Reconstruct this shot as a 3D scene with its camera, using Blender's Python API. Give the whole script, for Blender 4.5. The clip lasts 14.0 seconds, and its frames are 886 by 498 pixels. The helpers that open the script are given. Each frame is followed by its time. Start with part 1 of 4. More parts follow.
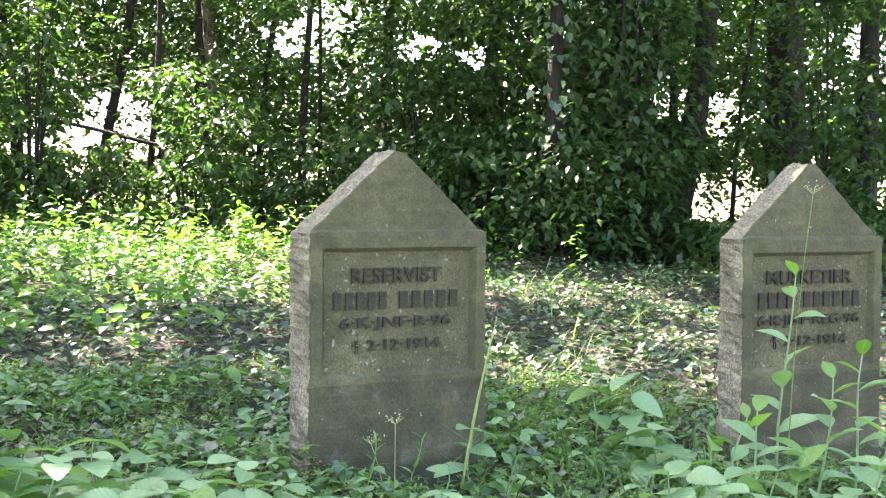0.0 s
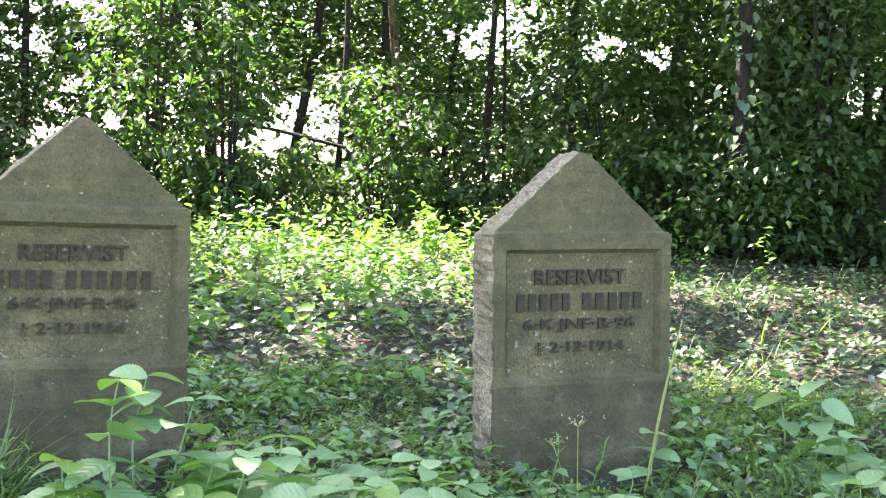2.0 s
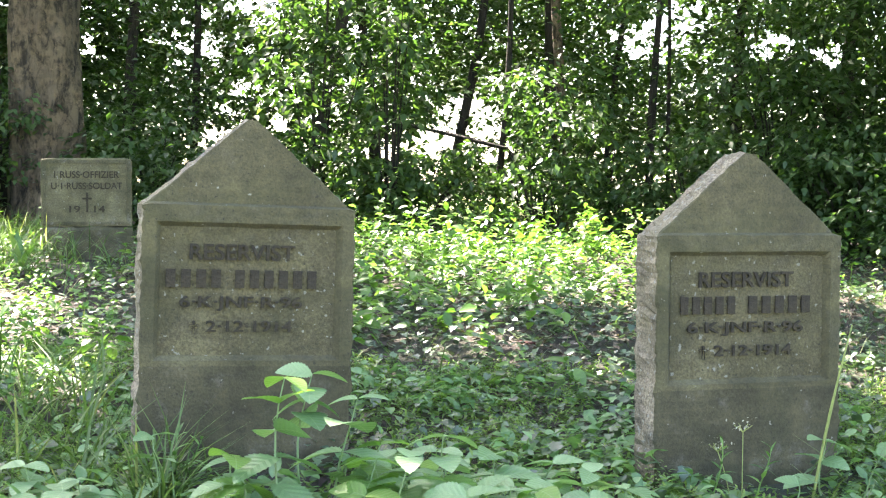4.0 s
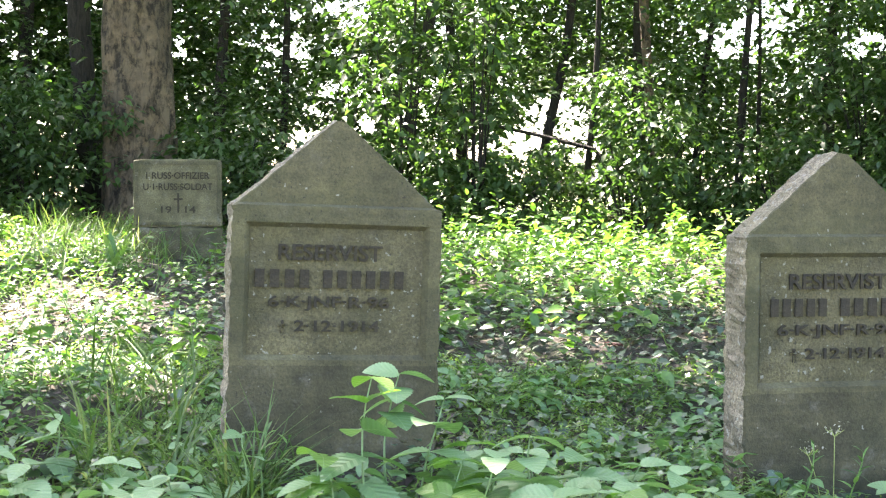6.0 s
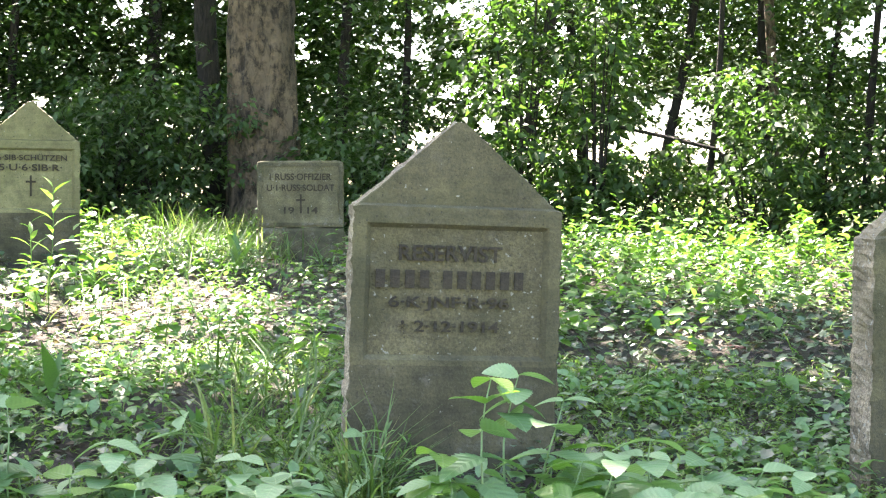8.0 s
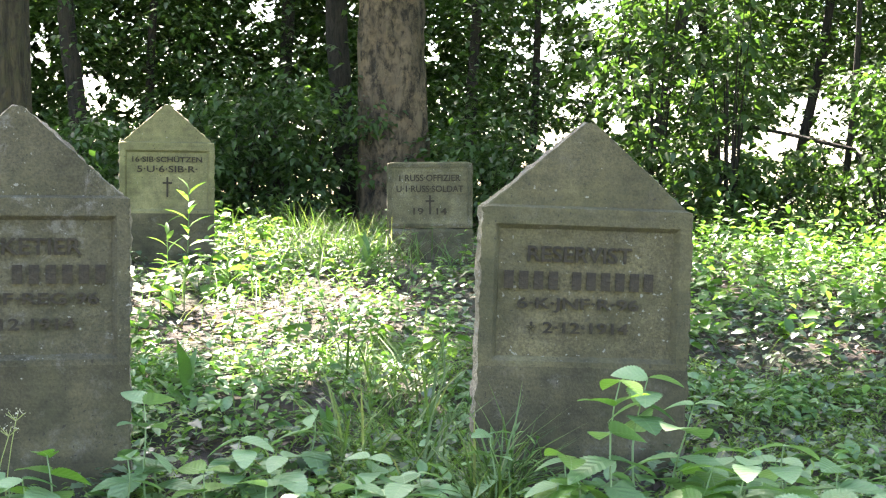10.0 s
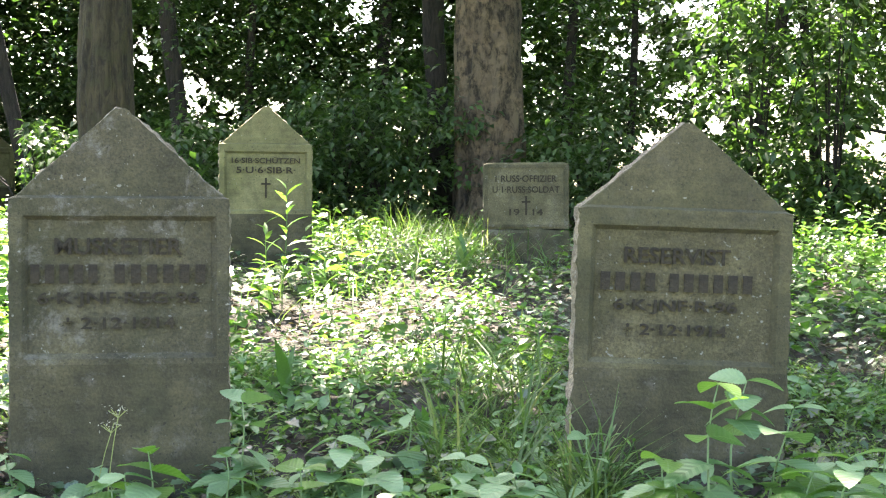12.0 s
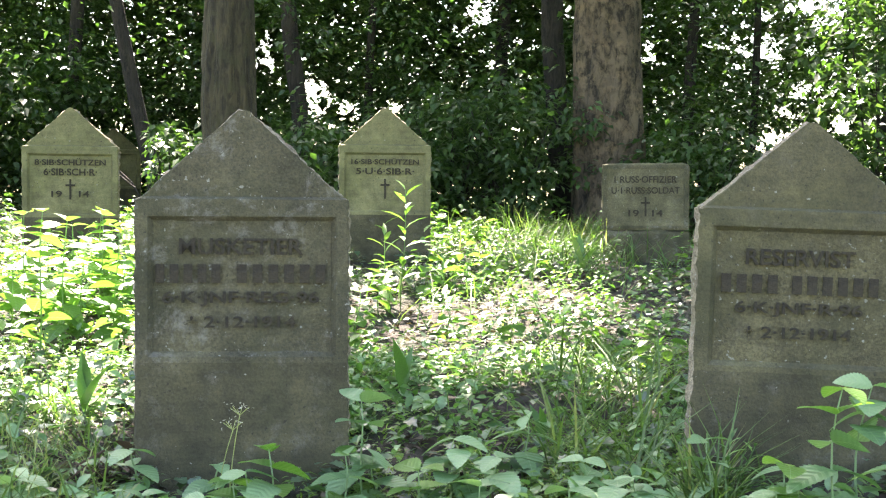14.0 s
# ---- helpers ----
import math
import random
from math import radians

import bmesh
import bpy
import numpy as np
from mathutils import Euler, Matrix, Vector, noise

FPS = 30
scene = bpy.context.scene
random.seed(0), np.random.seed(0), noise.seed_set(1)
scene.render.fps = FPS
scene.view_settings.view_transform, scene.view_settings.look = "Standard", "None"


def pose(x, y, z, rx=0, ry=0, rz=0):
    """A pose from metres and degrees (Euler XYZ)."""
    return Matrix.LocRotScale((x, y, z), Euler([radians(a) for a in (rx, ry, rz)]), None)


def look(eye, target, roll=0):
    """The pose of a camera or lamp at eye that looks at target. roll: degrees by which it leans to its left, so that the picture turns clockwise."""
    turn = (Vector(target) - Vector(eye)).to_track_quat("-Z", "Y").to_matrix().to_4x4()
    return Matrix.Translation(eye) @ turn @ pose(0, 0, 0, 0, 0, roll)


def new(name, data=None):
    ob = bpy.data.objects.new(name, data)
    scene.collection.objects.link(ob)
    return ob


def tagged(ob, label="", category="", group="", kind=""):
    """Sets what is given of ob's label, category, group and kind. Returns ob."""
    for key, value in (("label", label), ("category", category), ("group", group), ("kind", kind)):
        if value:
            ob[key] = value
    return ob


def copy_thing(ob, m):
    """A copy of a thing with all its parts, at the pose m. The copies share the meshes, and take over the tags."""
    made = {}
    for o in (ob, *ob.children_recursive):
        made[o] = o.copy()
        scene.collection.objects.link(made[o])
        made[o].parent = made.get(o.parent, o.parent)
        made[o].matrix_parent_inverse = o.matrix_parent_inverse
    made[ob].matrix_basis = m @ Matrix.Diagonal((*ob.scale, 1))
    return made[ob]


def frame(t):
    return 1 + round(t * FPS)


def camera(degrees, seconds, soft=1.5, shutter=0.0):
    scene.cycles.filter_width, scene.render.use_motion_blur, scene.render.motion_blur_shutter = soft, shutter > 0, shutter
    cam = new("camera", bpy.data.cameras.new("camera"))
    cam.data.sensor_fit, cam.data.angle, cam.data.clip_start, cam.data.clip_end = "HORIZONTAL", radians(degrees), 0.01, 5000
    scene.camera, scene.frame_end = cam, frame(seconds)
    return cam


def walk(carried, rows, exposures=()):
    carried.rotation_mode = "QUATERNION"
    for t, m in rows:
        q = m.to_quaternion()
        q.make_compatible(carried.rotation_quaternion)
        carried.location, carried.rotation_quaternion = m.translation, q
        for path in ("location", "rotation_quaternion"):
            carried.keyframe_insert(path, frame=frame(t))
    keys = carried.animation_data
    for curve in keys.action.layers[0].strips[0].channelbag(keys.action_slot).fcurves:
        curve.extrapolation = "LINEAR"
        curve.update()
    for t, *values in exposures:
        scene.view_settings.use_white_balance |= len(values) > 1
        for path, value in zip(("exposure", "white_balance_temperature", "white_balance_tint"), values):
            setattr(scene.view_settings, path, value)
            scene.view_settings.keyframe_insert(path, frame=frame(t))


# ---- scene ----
# The camera turns on a tripod at one spot, panning to its left.
EYE, PITCH, ROLL = 0.82, -2.18, 0.46
cam = camera(34.96, 14.0, soft=1.2)
ROWS = [
    (0, 0.0), (0.5, 1.36), (1, 3.13), (1.5, 5.26), (2, 7.47),
    (2.5, 8.98), (3, 10.58), (3.5, 12.2), (4, 14.06), (4.2, 14.78),
    (6.3, 18.16), (6.5, 18.64), (7, 19.73), (7.5, 20.94), (8, 22.48),
    (8.5, 23.89), (9, 25.31), (9.2, 25.86), (11.3, 30.14), (11.5, 30.52),
    (12, 31.63), (12.5, 32.7), (13, 33.79), (13.5, 35.05), (14, 36.44),
]
walk(cam, [(t, pose(0, 0, EYE, 90 + PITCH, 0, yaw) @ pose(0, 0, 0, 0, 0, ROLL)) for t, yaw in ROWS],
     exposures=[(0.0, 3.68, 6900, 18), (4.0, 3.6, 6900, 18), (6.5, 3.6, 6900, 19), (9.0, 3.5, 6900, 18), (14.0, 3.32, 7000, 17)])

# ---- light ----
SUN_AZ, SUN_EL = radians(-49), radians(52)      # from the far left, behind the stones
TO_SUN = Vector((math.sin(SUN_AZ) * math.cos(SUN_EL), math.cos(SUN_AZ) * math.cos(SUN_EL), math.sin(SUN_EL)))
world = bpy.data.worlds.new("world")
scene.world = world
world.use_nodes = True
wn = world.node_tree.nodes
sky = wn.new("ShaderNodeTexSky")
sky.sky_type, sky.sun_disc = "NISHITA", False
sky.sun_elevation, sky.sun_rotation = SUN_EL, SUN_AZ
sky.air_density, sky.dust_density, sky.ozone_density = 1.0, 1.6, 0.8
world.node_tree.links.new(sky.outputs[0], wn["Background"].inputs[0])
wn["Background"].inputs[1].default_value = 0.11
sun = new("sun", bpy.data.lights.new("sun", "SUN"))
sun.data.energy, sun.data.angle, sun.data.color = 5.0, radians(0.53), (1.0, 0.95, 0.86)
sun.matrix_world = look((0, 0, 0), -TO_SUN)

# ---- materials ----
rng = np.random.default_rng(7)


def material(name):
    m = bpy.data.materials.new(name)
    m.use_nodes = True
    nt = m.node_tree
    return m, nt, nt.nodes["Principled BSDF"]


def node(nt, kind, **sockets):
    n = nt.nodes.new(kind)
    for key, value in sockets.items():
        n.inputs[key.replace("_", " ")].default_value = value
    return n


def ramp(nt, source, stops):
    r = nt.nodes.new("ShaderNodeValToRGB")
    while len(r.color_ramp.elements) < len(stops):
        r.color_ramp.elements.new(0.5)
    for e, (p, c) in zip(r.color_ramp.elements, stops):
        e.position, e.color = p, (*c, 1)
    nt.links.new(source, r.inputs[0])
    return r.outputs[0]


def grain(nt, scale, detail=6.0, rough=0.6, coords="Object", distort=0.0):
    tc = nt.nodes.new("ShaderNodeTexCoord")
    n = node(nt, "ShaderNodeTexNoise", Scale=scale, Detail=detail, Roughness=rough, Distortion=distort)
    nt.links.new(tc.outputs[coords], n.inputs["Vector"])
    return n.outputs["Fac"]


def blend(nt, fac, a, b, mode="MIX"):
    m = nt.nodes.new("ShaderNodeMix")
    m.data_type, m.blend_type = "RGBA", mode
    for value, socket in ((fac, m.inputs[0]), (a, m.inputs[6]), (b, m.inputs[7])):
        if isinstance(value, bpy.types.NodeSocket):
            nt.links.new(value, socket)
        elif isinstance(value, tuple):
            socket.default_value = (*value, 1)
        else:
            socket.default_value = value
    return m.outputs[2]


def bump(nt, bsdf, height, strength, distance):
    b = node(nt, "ShaderNodeBump", Strength=strength, Distance=distance)
    nt.links.new(height, b.inputs["Height"])
    nt.links.new(b.outputs[0], bsdf.inputs["Normal"])


BLACK, WHITE = (0, 0, 0), (1, 1, 1)


def stone_material(name, dark, light, moss, speck, spots=0.62, streaks=0.0, lichen=0.0, relief=0.75):
    m, nt, b = material(name)
    c = ramp(nt, grain(nt, 5, 8, 0.65), [(0.3, dark), (0.7, light)])
    fine = grain(nt, 130, 4, 0.7)
    c = blend(nt, speck, c, ramp(nt, fine, [(0.36, (0.35, 0.35, 0.35)), (0.62, (1.4, 1.4, 1.38))]), "MULTIPLY")
    c = blend(nt, ramp(nt, grain(nt, 3.1, 5, 0.6, distort=0.6), [(0.46, BLACK), (0.7, (0.75, 0.75, 0.75))]), c, moss)
    blotch = ramp(nt, grain(nt, 11, 6, 0.7), [(0.36, (0.68, 0.68, 0.68)), (0.5, (0.96, 0.96, 0.96)), (0.66, (1.22, 1.21, 1.16))])
    c = blend(nt, 0.85, c, blotch, "MULTIPLY")
    if streaks:
        # the marks of the casting boards, and rain streaks
        tc = nt.nodes.new("ShaderNodeTexCoord")
        mp = nt.nodes.new("ShaderNodeMapping")
        mp.inputs["Scale"].default_value = (0.12, 1, 1.6)
        nt.links.new(tc.outputs["Object"], mp.inputs["Vector"])
        band = node(nt, "ShaderNodeTexNoise", Scale=24.0, Detail=4.0, Roughness=0.6)
        nt.links.new(mp.outputs[0], band.inputs["Vector"])
        c = blend(nt, streaks, c, ramp(nt, band.outputs["Fac"], [(0.35, (0.7, 0.7, 0.68)), (0.65, (1.25, 1.24, 1.2))]), "MULTIPLY")
    if lichen:
        c = blend(nt, ramp(nt, grain(nt, 9, 9, 0.8, distort=0.25), [(0.54, BLACK), (0.7, (lichen, lichen, lichen))]), c, (0.30, 0.28, 0.24))
    c = blend(nt, ramp(nt, grain(nt, 62, 2, 0.5), [(spots, BLACK), (spots + 0.04, (0.75, 0.75, 0.75))]), c, (0.30, 0.29, 0.235))
    # small dark pits
    c = blend(nt, ramp(nt, grain(nt, 85, 2, 0.5), [(0.27, (0.8, 0.8, 0.8)), (0.31, BLACK)]), c, (0.03, 0.026, 0.016))
    nt.links.new(c, b.inputs["Base Color"])
    b.inputs["Roughness"].default_value = 0.92
    mix = nt.nodes.new("ShaderNodeMath")
    mix.operation = "ADD"
    nt.links.new(fine, mix.inputs[0])
    nt.links.new(grain(nt, 45, 6, 0.7), mix.inputs[1])
    bump(nt, b, mix.outputs[0], relief, 0.008)
    return m


STONE = stone_material("weathered_concrete", (0.070, 0.062, 0.028), (0.128, 0.112, 0.055), (0.062, 0.062, 0.023), 0.42, 0.72, 0.35, 0.12, 0.7)
STONE_PANEL = stone_material("exposed_aggregate", (0.082, 0.071, 0.033), (0.150, 0.128, 0.064), (0.080, 0.075, 0.031), 0.6, 0.67, 0.0, 0.1, 1.0)
STONE_GREY = stone_material("grey_weathered_concrete", (0.060, 0.054, 0.027), (0.130, 0.114, 0.063), (0.055, 0.056, 0.022), 0.5, 0.69, 0.2, 0.6, 0.9)
# darker tone for the faces below the sunk field
STONE_BASE = stone_material("dark_base_concrete", (0.054, 0.047, 0.022), (0.092, 0.080, 0.040), (0.050, 0.051, 0.020), 0.35, 0.72, 0.5, 0.3, 0.6)
STONE_SLAB = stone_material("stained_concrete", (0.090, 0.080, 0.040), (0.160, 0.142, 0.078), (0.082, 0.080, 0.032), 0.5, 0.70, 0.3, 0.2, 0.8)
STONE_PALE = stone_material("pale_concrete", (0.128, 0.118, 0.050), (0.205, 0.188, 0.086), (0.115, 0.115, 0.042), 0.3, 0.72, 0.3, 0.0, 0.5)
ROUGH_EDGE = stone_material("broken_rough_concrete", (0.152, 0.124, 0.080), (0.361, 0.300, 0.205), (0.142, 0.122, 0.065), 0.9, 0.62)
LETTER = stone_material("dark_stained_lettering", (0.028, 0.022, 0.012), (0.048, 0.038, 0.022), (0.032, 0.027, 0.014), 0.4, 0.78)


def leaf_material(name, stops, gloss=0.45, through_light=0.4, specular=0.5, veins=False, glow=(1.3, 1.6, 0.75)):
    m, nt, b = material(name)
    geo = nt.nodes.new("ShaderNodeNewGeometry")
    info = nt.nodes.new("ShaderNodeObjectInfo")
    add = nt.nodes.new("ShaderNodeMath")
    add.operation = "ADD"
    nt.links.new(geo.outputs["Random Per Island"], add.inputs[0])
    nt.links.new(info.outputs["Random"], add.inputs[1])
    fract = nt.nodes.new("ShaderNodeMath")
    fract.operation = "FRACT"
    nt.links.new(add.outputs[0], fract.inputs[0])
    c = ramp(nt, fract.outputs[0], stops)
    c = blend(nt, 0.5, c, ramp(nt, grain(nt, 60, 3), [(0.3, (0.6, 0.6, 0.6)), (0.7, (1.25, 1.25, 1.2))]), "MULTIPLY")
    if veins:
        # side veins running forward from the midrib, and the paler midrib itself
        tc = nt.nodes.new("ShaderNodeTexCoord")
        split = nt.nodes.new("ShaderNodeSeparateXYZ")
        nt.links.new(tc.outputs["Object"], split.inputs[0])

        def calc(op, a, b):
            m = nt.nodes.new("ShaderNodeMath")
            m.operation = op
            for value, socket in ((a, m.inputs[0]), (b, m.inputs[1])):
                if isinstance(value, float):
                    socket.default_value = value
                else:
                    nt.links.new(value, socket)
            return m.outputs[0]

        out = calc("ABSOLUTE", split.outputs[1], 0.0)
        wave = calc("SINE", calc("MULTIPLY", calc("SUBTRACT", split.outputs[0], calc("MULTIPLY", out, 0.8)), 44.0), 0.0)
        c = blend(nt, 0.13, c, ramp(nt, calc("MULTIPLY", calc("ADD", wave, 1.0), 0.5), [(0.0, (0.72, 0.74, 0.7)), (0.6, (1.02, 1.02, 1.0)), (1.0, (1.2, 1.2, 1.15))]), "MULTIPLY")
        c = blend(nt, ramp(nt, out, [(0.006, (0.6, 0.6, 0.6)), (0.014, BLACK)]), c, (0.24, 0.33, 0.16))
        bump(nt, b, wave, 0.16, 0.015)
    nt.links.new(c, b.inputs["Base Color"])
    b.inputs["Roughness"].default_value = gloss
    b.inputs["Specular IOR Level"].default_value = specular
    t = nt.nodes.new("ShaderNodeBsdfTranslucent")
    warm = blend(nt, 1.0, c, glow, "MULTIPLY")
    nt.links.new(warm, t.inputs["Color"])
    mix = nt.nodes.new("ShaderNodeMixShader")
    mix.inputs[0].default_value = through_light
    nt.links.new(b.outputs[0], mix.inputs[1])
    nt.links.new(t.outputs[0], mix.inputs[2])
    nt.links.new(mix.outputs[0], nt.nodes["Material Output"].inputs["Surface"])
    return m


IVY = leaf_material("ivy_leaf", [(0.0, (0.034, 0.064, 0.03)), (0.6, (0.068, 0.118, 0.052)), (1.0, (0.15, 0.21, 0.1))], 0.36, 0.2, 0.9)
HERB = leaf_material("herb_leaf", [(0.0, (0.05, 0.118, 0.024)), (0.6, (0.098, 0.205, 0.042)), (1.0, (0.185, 0.31, 0.085))], 0.44, 0.4, 0.6, False, (1.25, 1.5, 0.75))
LIGHT_HERB = leaf_material("light_herb_leaf", [(0.0, (0.06, 0.115, 0.022)), (1.0, (0.2, 0.3, 0.068))], 0.5, 0.4)
NETTLE = leaf_material("nettle_leaf", [(0.0, (0.1, 0.205, 0.07)), (1.0, (0.215, 0.345, 0.145))], 0.42, 0.35, 0.7)
FRESH = leaf_material("fresh_leaf", [(0.0, (0.075, 0.168, 0.027)), (0.6, (0.125, 0.24, 0.046)), (1.0, (0.22, 0.325, 0.09))], 0.42, 0.42, 0.7, False, (1.25, 1.5, 0.75))
NETTLE_LEAF = leaf_material("veined_nettle_leaf", [(0.0, (0.12, 0.22, 0.085)), (1.0, (0.25, 0.37, 0.175))], 0.46, 0.3, 0.7, True)
FRESH_LEAF = leaf_material("veined_fresh_leaf", [(0.0, (0.095, 0.2, 0.034)), (1.0, (0.19, 0.31, 0.075))], 0.46, 0.45, 0.6, True)
SHRUB = leaf_material("shrub_leaf", [(0.0, (0.03, 0.062, 0.02)), (0.7, (0.056, 0.106, 0.034)), (1.0, (0.1, 0.16, 0.055))], 0.4, 0.43, 0.55, False, (1.35, 1.65, 0.65))
CANOPY = leaf_material("canopy_leaf", [(0.0, (0.03, 0.065, 0.015)), (1.0, (0.08, 0.14, 0.03))], 0.4, 0.45)
GRASS = leaf_material("grass_blade", [(0.0, (0.05, 0.095, 0.022)), (0.8, (0.13, 0.2, 0.06)), (1.0, (0.26, 0.26, 0.12))], 0.5, 0.4)
LITTER = leaf_material("dead_leaf", [(0.0, (0.022, 0.015, 0.01)), (0.75, (0.07, 0.046, 0.031)), (1.0, (0.25, 0.19, 0.14))], 0.75, 0.15)
STRAW = leaf_material("dry_stalk", [(0.0, (0.25, 0.3, 0.08)), (1.0, (0.3, 0.33, 0.1))], 0.6, 0.1)


def bark_material(name, dark, light, patch, stretch=0.22, size=26.0):
    m, nt, b = material(name)
    tc = nt.nodes.new("ShaderNodeTexCoord")
    mp = nt.nodes.new("ShaderNodeMapping")
    mp.inputs["Scale"].default_value = (1, 1, stretch)
    nt.links.new(tc.outputs["Object"], mp.inputs["Vector"])
    ridge = node(nt, "ShaderNodeTexNoise", Scale=size, Detail=8.0, Roughness=0.7, Distortion=0.5)
    nt.links.new(mp.outputs[0], ridge.inputs["Vector"])
    c = ramp(nt, ridge.outputs["Fac"], [(0.4, dark), (0.56, light)])
    c = blend(nt, ramp(nt, grain(nt, 9, 5, 0.65), [(0.52, BLACK), (0.6, (0.6, 0.6, 0.6))]), c, patch)
    c = blend(nt, 0.8, c, ramp(nt, grain(nt, 2.4, 4, 0.6), [(0.35, (0.5, 0.5, 0.5)), (0.65, (1.15, 1.1, 1.0))]), "MULTIPLY")
    nt.links.new(c, b.inputs["Base Color"])
    b.inputs["Roughness"].default_value = 0.9
    bump(nt, b, ridge.outputs["Fac"], 1.0, 0.06)
    return m


BARK = bark_material("grey_brown_bark", (0.028, 0.021, 0.013), (0.165, 0.128, 0.085), (0.24, 0.175, 0.11), 0.5, 15.0)
BARK_OLIVE = bark_material("olive_bark", (0.022, 0.018, 0.01), (0.075, 0.062, 0.032), (0.06, 0.058, 0.024))
BARK_DARK = bark_material("dark_bark", (0.011, 0.009, 0.007), (0.042, 0.034, 0.026), (0.028, 0.028, 0.017))


def ground_material():
    m, nt, b = material("woodland_soil")
    soil = ramp(nt, grain(nt, 9, 8, 0.7), [(0.3, (0.018, 0.013, 0.009)), (0.55, (0.05, 0.036, 0.025)), (0.8, (0.11, 0.082, 0.058))])
    soil = blend(nt, ramp(nt, grain(nt, 2.2, 4), [(0.45, BLACK), (0.65, (0.7, 0.7, 0.7))]), soil, (0.03, 0.042, 0.016))
    field = ramp(nt, grain(nt, 0.4, 6, 0.7), [(0.3, (0.2, 0.24, 0.08)), (0.7, (0.36, 0.36, 0.17))])
    tc = nt.nodes.new("ShaderNodeTexCoord")
    dist = nt.nodes.new("ShaderNodeVectorMath")
    dist.operation = "LENGTH"
    nt.links.new(tc.outputs["Object"], dist.inputs[0])
    edge = nt.nodes.new("ShaderNodeMapRange")
    edge.inputs["From Min"].default_value, edge.inputs["From Max"].default_value = 15.5, 18
    nt.links.new(dist.outputs["Value"], edge.inputs["Value"])
    nt.links.new(blend(nt, edge.outputs[0], soil, field), b.inputs["Base Color"])
    b.inputs["Roughness"].default_value = 0.95
    bump(nt, b, grain(nt, 30, 8, 0.7), 0.8, 0.03)
    return m


SOIL = ground_material()

# ---- building helpers ----


def part(name, me, mat, parent=None, label=""):
    ob = new(name, me)
    if mat is not None and not me.materials:
        me.materials.append(mat)
    if parent is not None:
        ob.parent = parent
    if label:
        ob["label"] = label
    return ob


def mesh(name, verts, faces, smooth=False):
    me = bpy.data.meshes.new(name)
    me.from_pydata([tuple(v) for v in verts], [], faces)
    if smooth:
        me.polygons.foreach_set("use_smooth", np.ones(len(me.polygons), dtype=bool))
    me.update()
    return me


def tube_data(points, radii, segs=8, wobble=0.0, seed=0.0):
    """Rings round a line of points, closed at both ends."""
    pts = [Vector(p) for p in points]
    verts, faces = [], []
    for i, (p, r) in enumerate(zip(pts, radii)):
        d = (pts[min(i + 1, len(pts) - 1)] - pts[max(i - 1, 0)]).normalized()
        a = d.orthogonal() if abs(d.z) < 0.9 else Vector((1, 0, 0)) - d * d.x
        a.normalize()
        b = d.cross(a)
        for k in range(segs):
            w = 2 * math.pi * k / segs
            q = a * math.cos(w) + b * math.sin(w)
            n = 1 + wobble * noise.noise(Vector((q.x * 1.7 + seed, q.y * 1.7, p.z * 1.3))) if wobble else 1
            if wobble and r > 0.08:
                n += 0.09 * noise.noise(Vector((q.x * 7 + seed, q.y * 7, p.z * 3.0))) + 0.05 * noise.noise(Vector((q.x * 16, q.y * 16 + seed, p.z * 8)))
            verts.append(p + q * r * n)
    for i in range(len(pts) - 1):
        for k in range(segs):
            j = (k + 1) % segs
            faces.append((i * segs + k, i * segs + j, (i + 1) * segs + j, (i + 1) * segs + k))
    faces.append(tuple(range(segs - 1, -1, -1)))
    faces.append(tuple((len(pts) - 1) * segs + k for k in range(segs)))
    return verts, faces


def join(pieces):
    verts, faces = [], []
    for v, f in pieces:
        o = len(verts)
        verts += list(v)
        faces += [tuple(i + o for i in q) for q in f]
    return verts, faces


def fold(outline, lift=0.12, droop=0.25):
    """A leaf from the half outline (along, out): two halves folded up from the midrib, drooping to the tip."""
    mid = [(a, 0.0, -droop * a * a) for a, _ in outline]
    n = len(outline)
    verts = mid + [(a, w, -droop * a * a + lift * w) for a, w in outline[1:-1]] + [(a, -w, -droop * a * a + lift * w) for a, w in outline[1:-1]]
    faces = []
    for side in (0, 1):
        o = n + side * (n - 2)
        row = [0] + [o + i for i in range(n - 2)] + [n - 1]
        for i in range(n - 1):
            q = [i, i + 1, row[i + 1], row[i]]
            q = [v for k, v in enumerate(q) if v not in q[:k]]
            faces.append(tuple(q) if side == 0 else tuple(q[::-1]))
    return np.array(verts), faces


LEAFLET = fold([(0, 0), (0.4, 0.27), (1, 0)], 0.3, 0.22)
OVAL = fold([(0, 0), (0.3, 0.24), (0.65, 0.22), (1, 0)], 0.3, 0.2)
ROUND = fold([(0, 0), (0.08, 0.1), (0.25, 0.22), (0.45, 0.26), (0.65, 0.22), (0.85, 0.1), (1, 0)], 0.3, 0.3)
NARROW = fold([(0, 0), (0.3, 0.12), (0.65, 0.1), (1, 0)], 0.3, 0.35)
teeth = [(0, 0)]
for k in range(11):
    a = 0.05 + 0.86 * k / 10
    w = 0.34 * math.sin(math.pi * a ** 0.72) ** 0.75
    teeth += [(a, w * 1.04), (a + 0.018, w * 0.9)]
SERRATE = fold(teeth + [(1, 0)], 0.18, 0.3)
IVY_LEAF = fold([(0, 0), (-0.05, 0.22), (0.12, 0.42), (0.34, 0.3), (0.5, 0.4), (0.66, 0.2), (1, 0)], 0.2, 0.15)
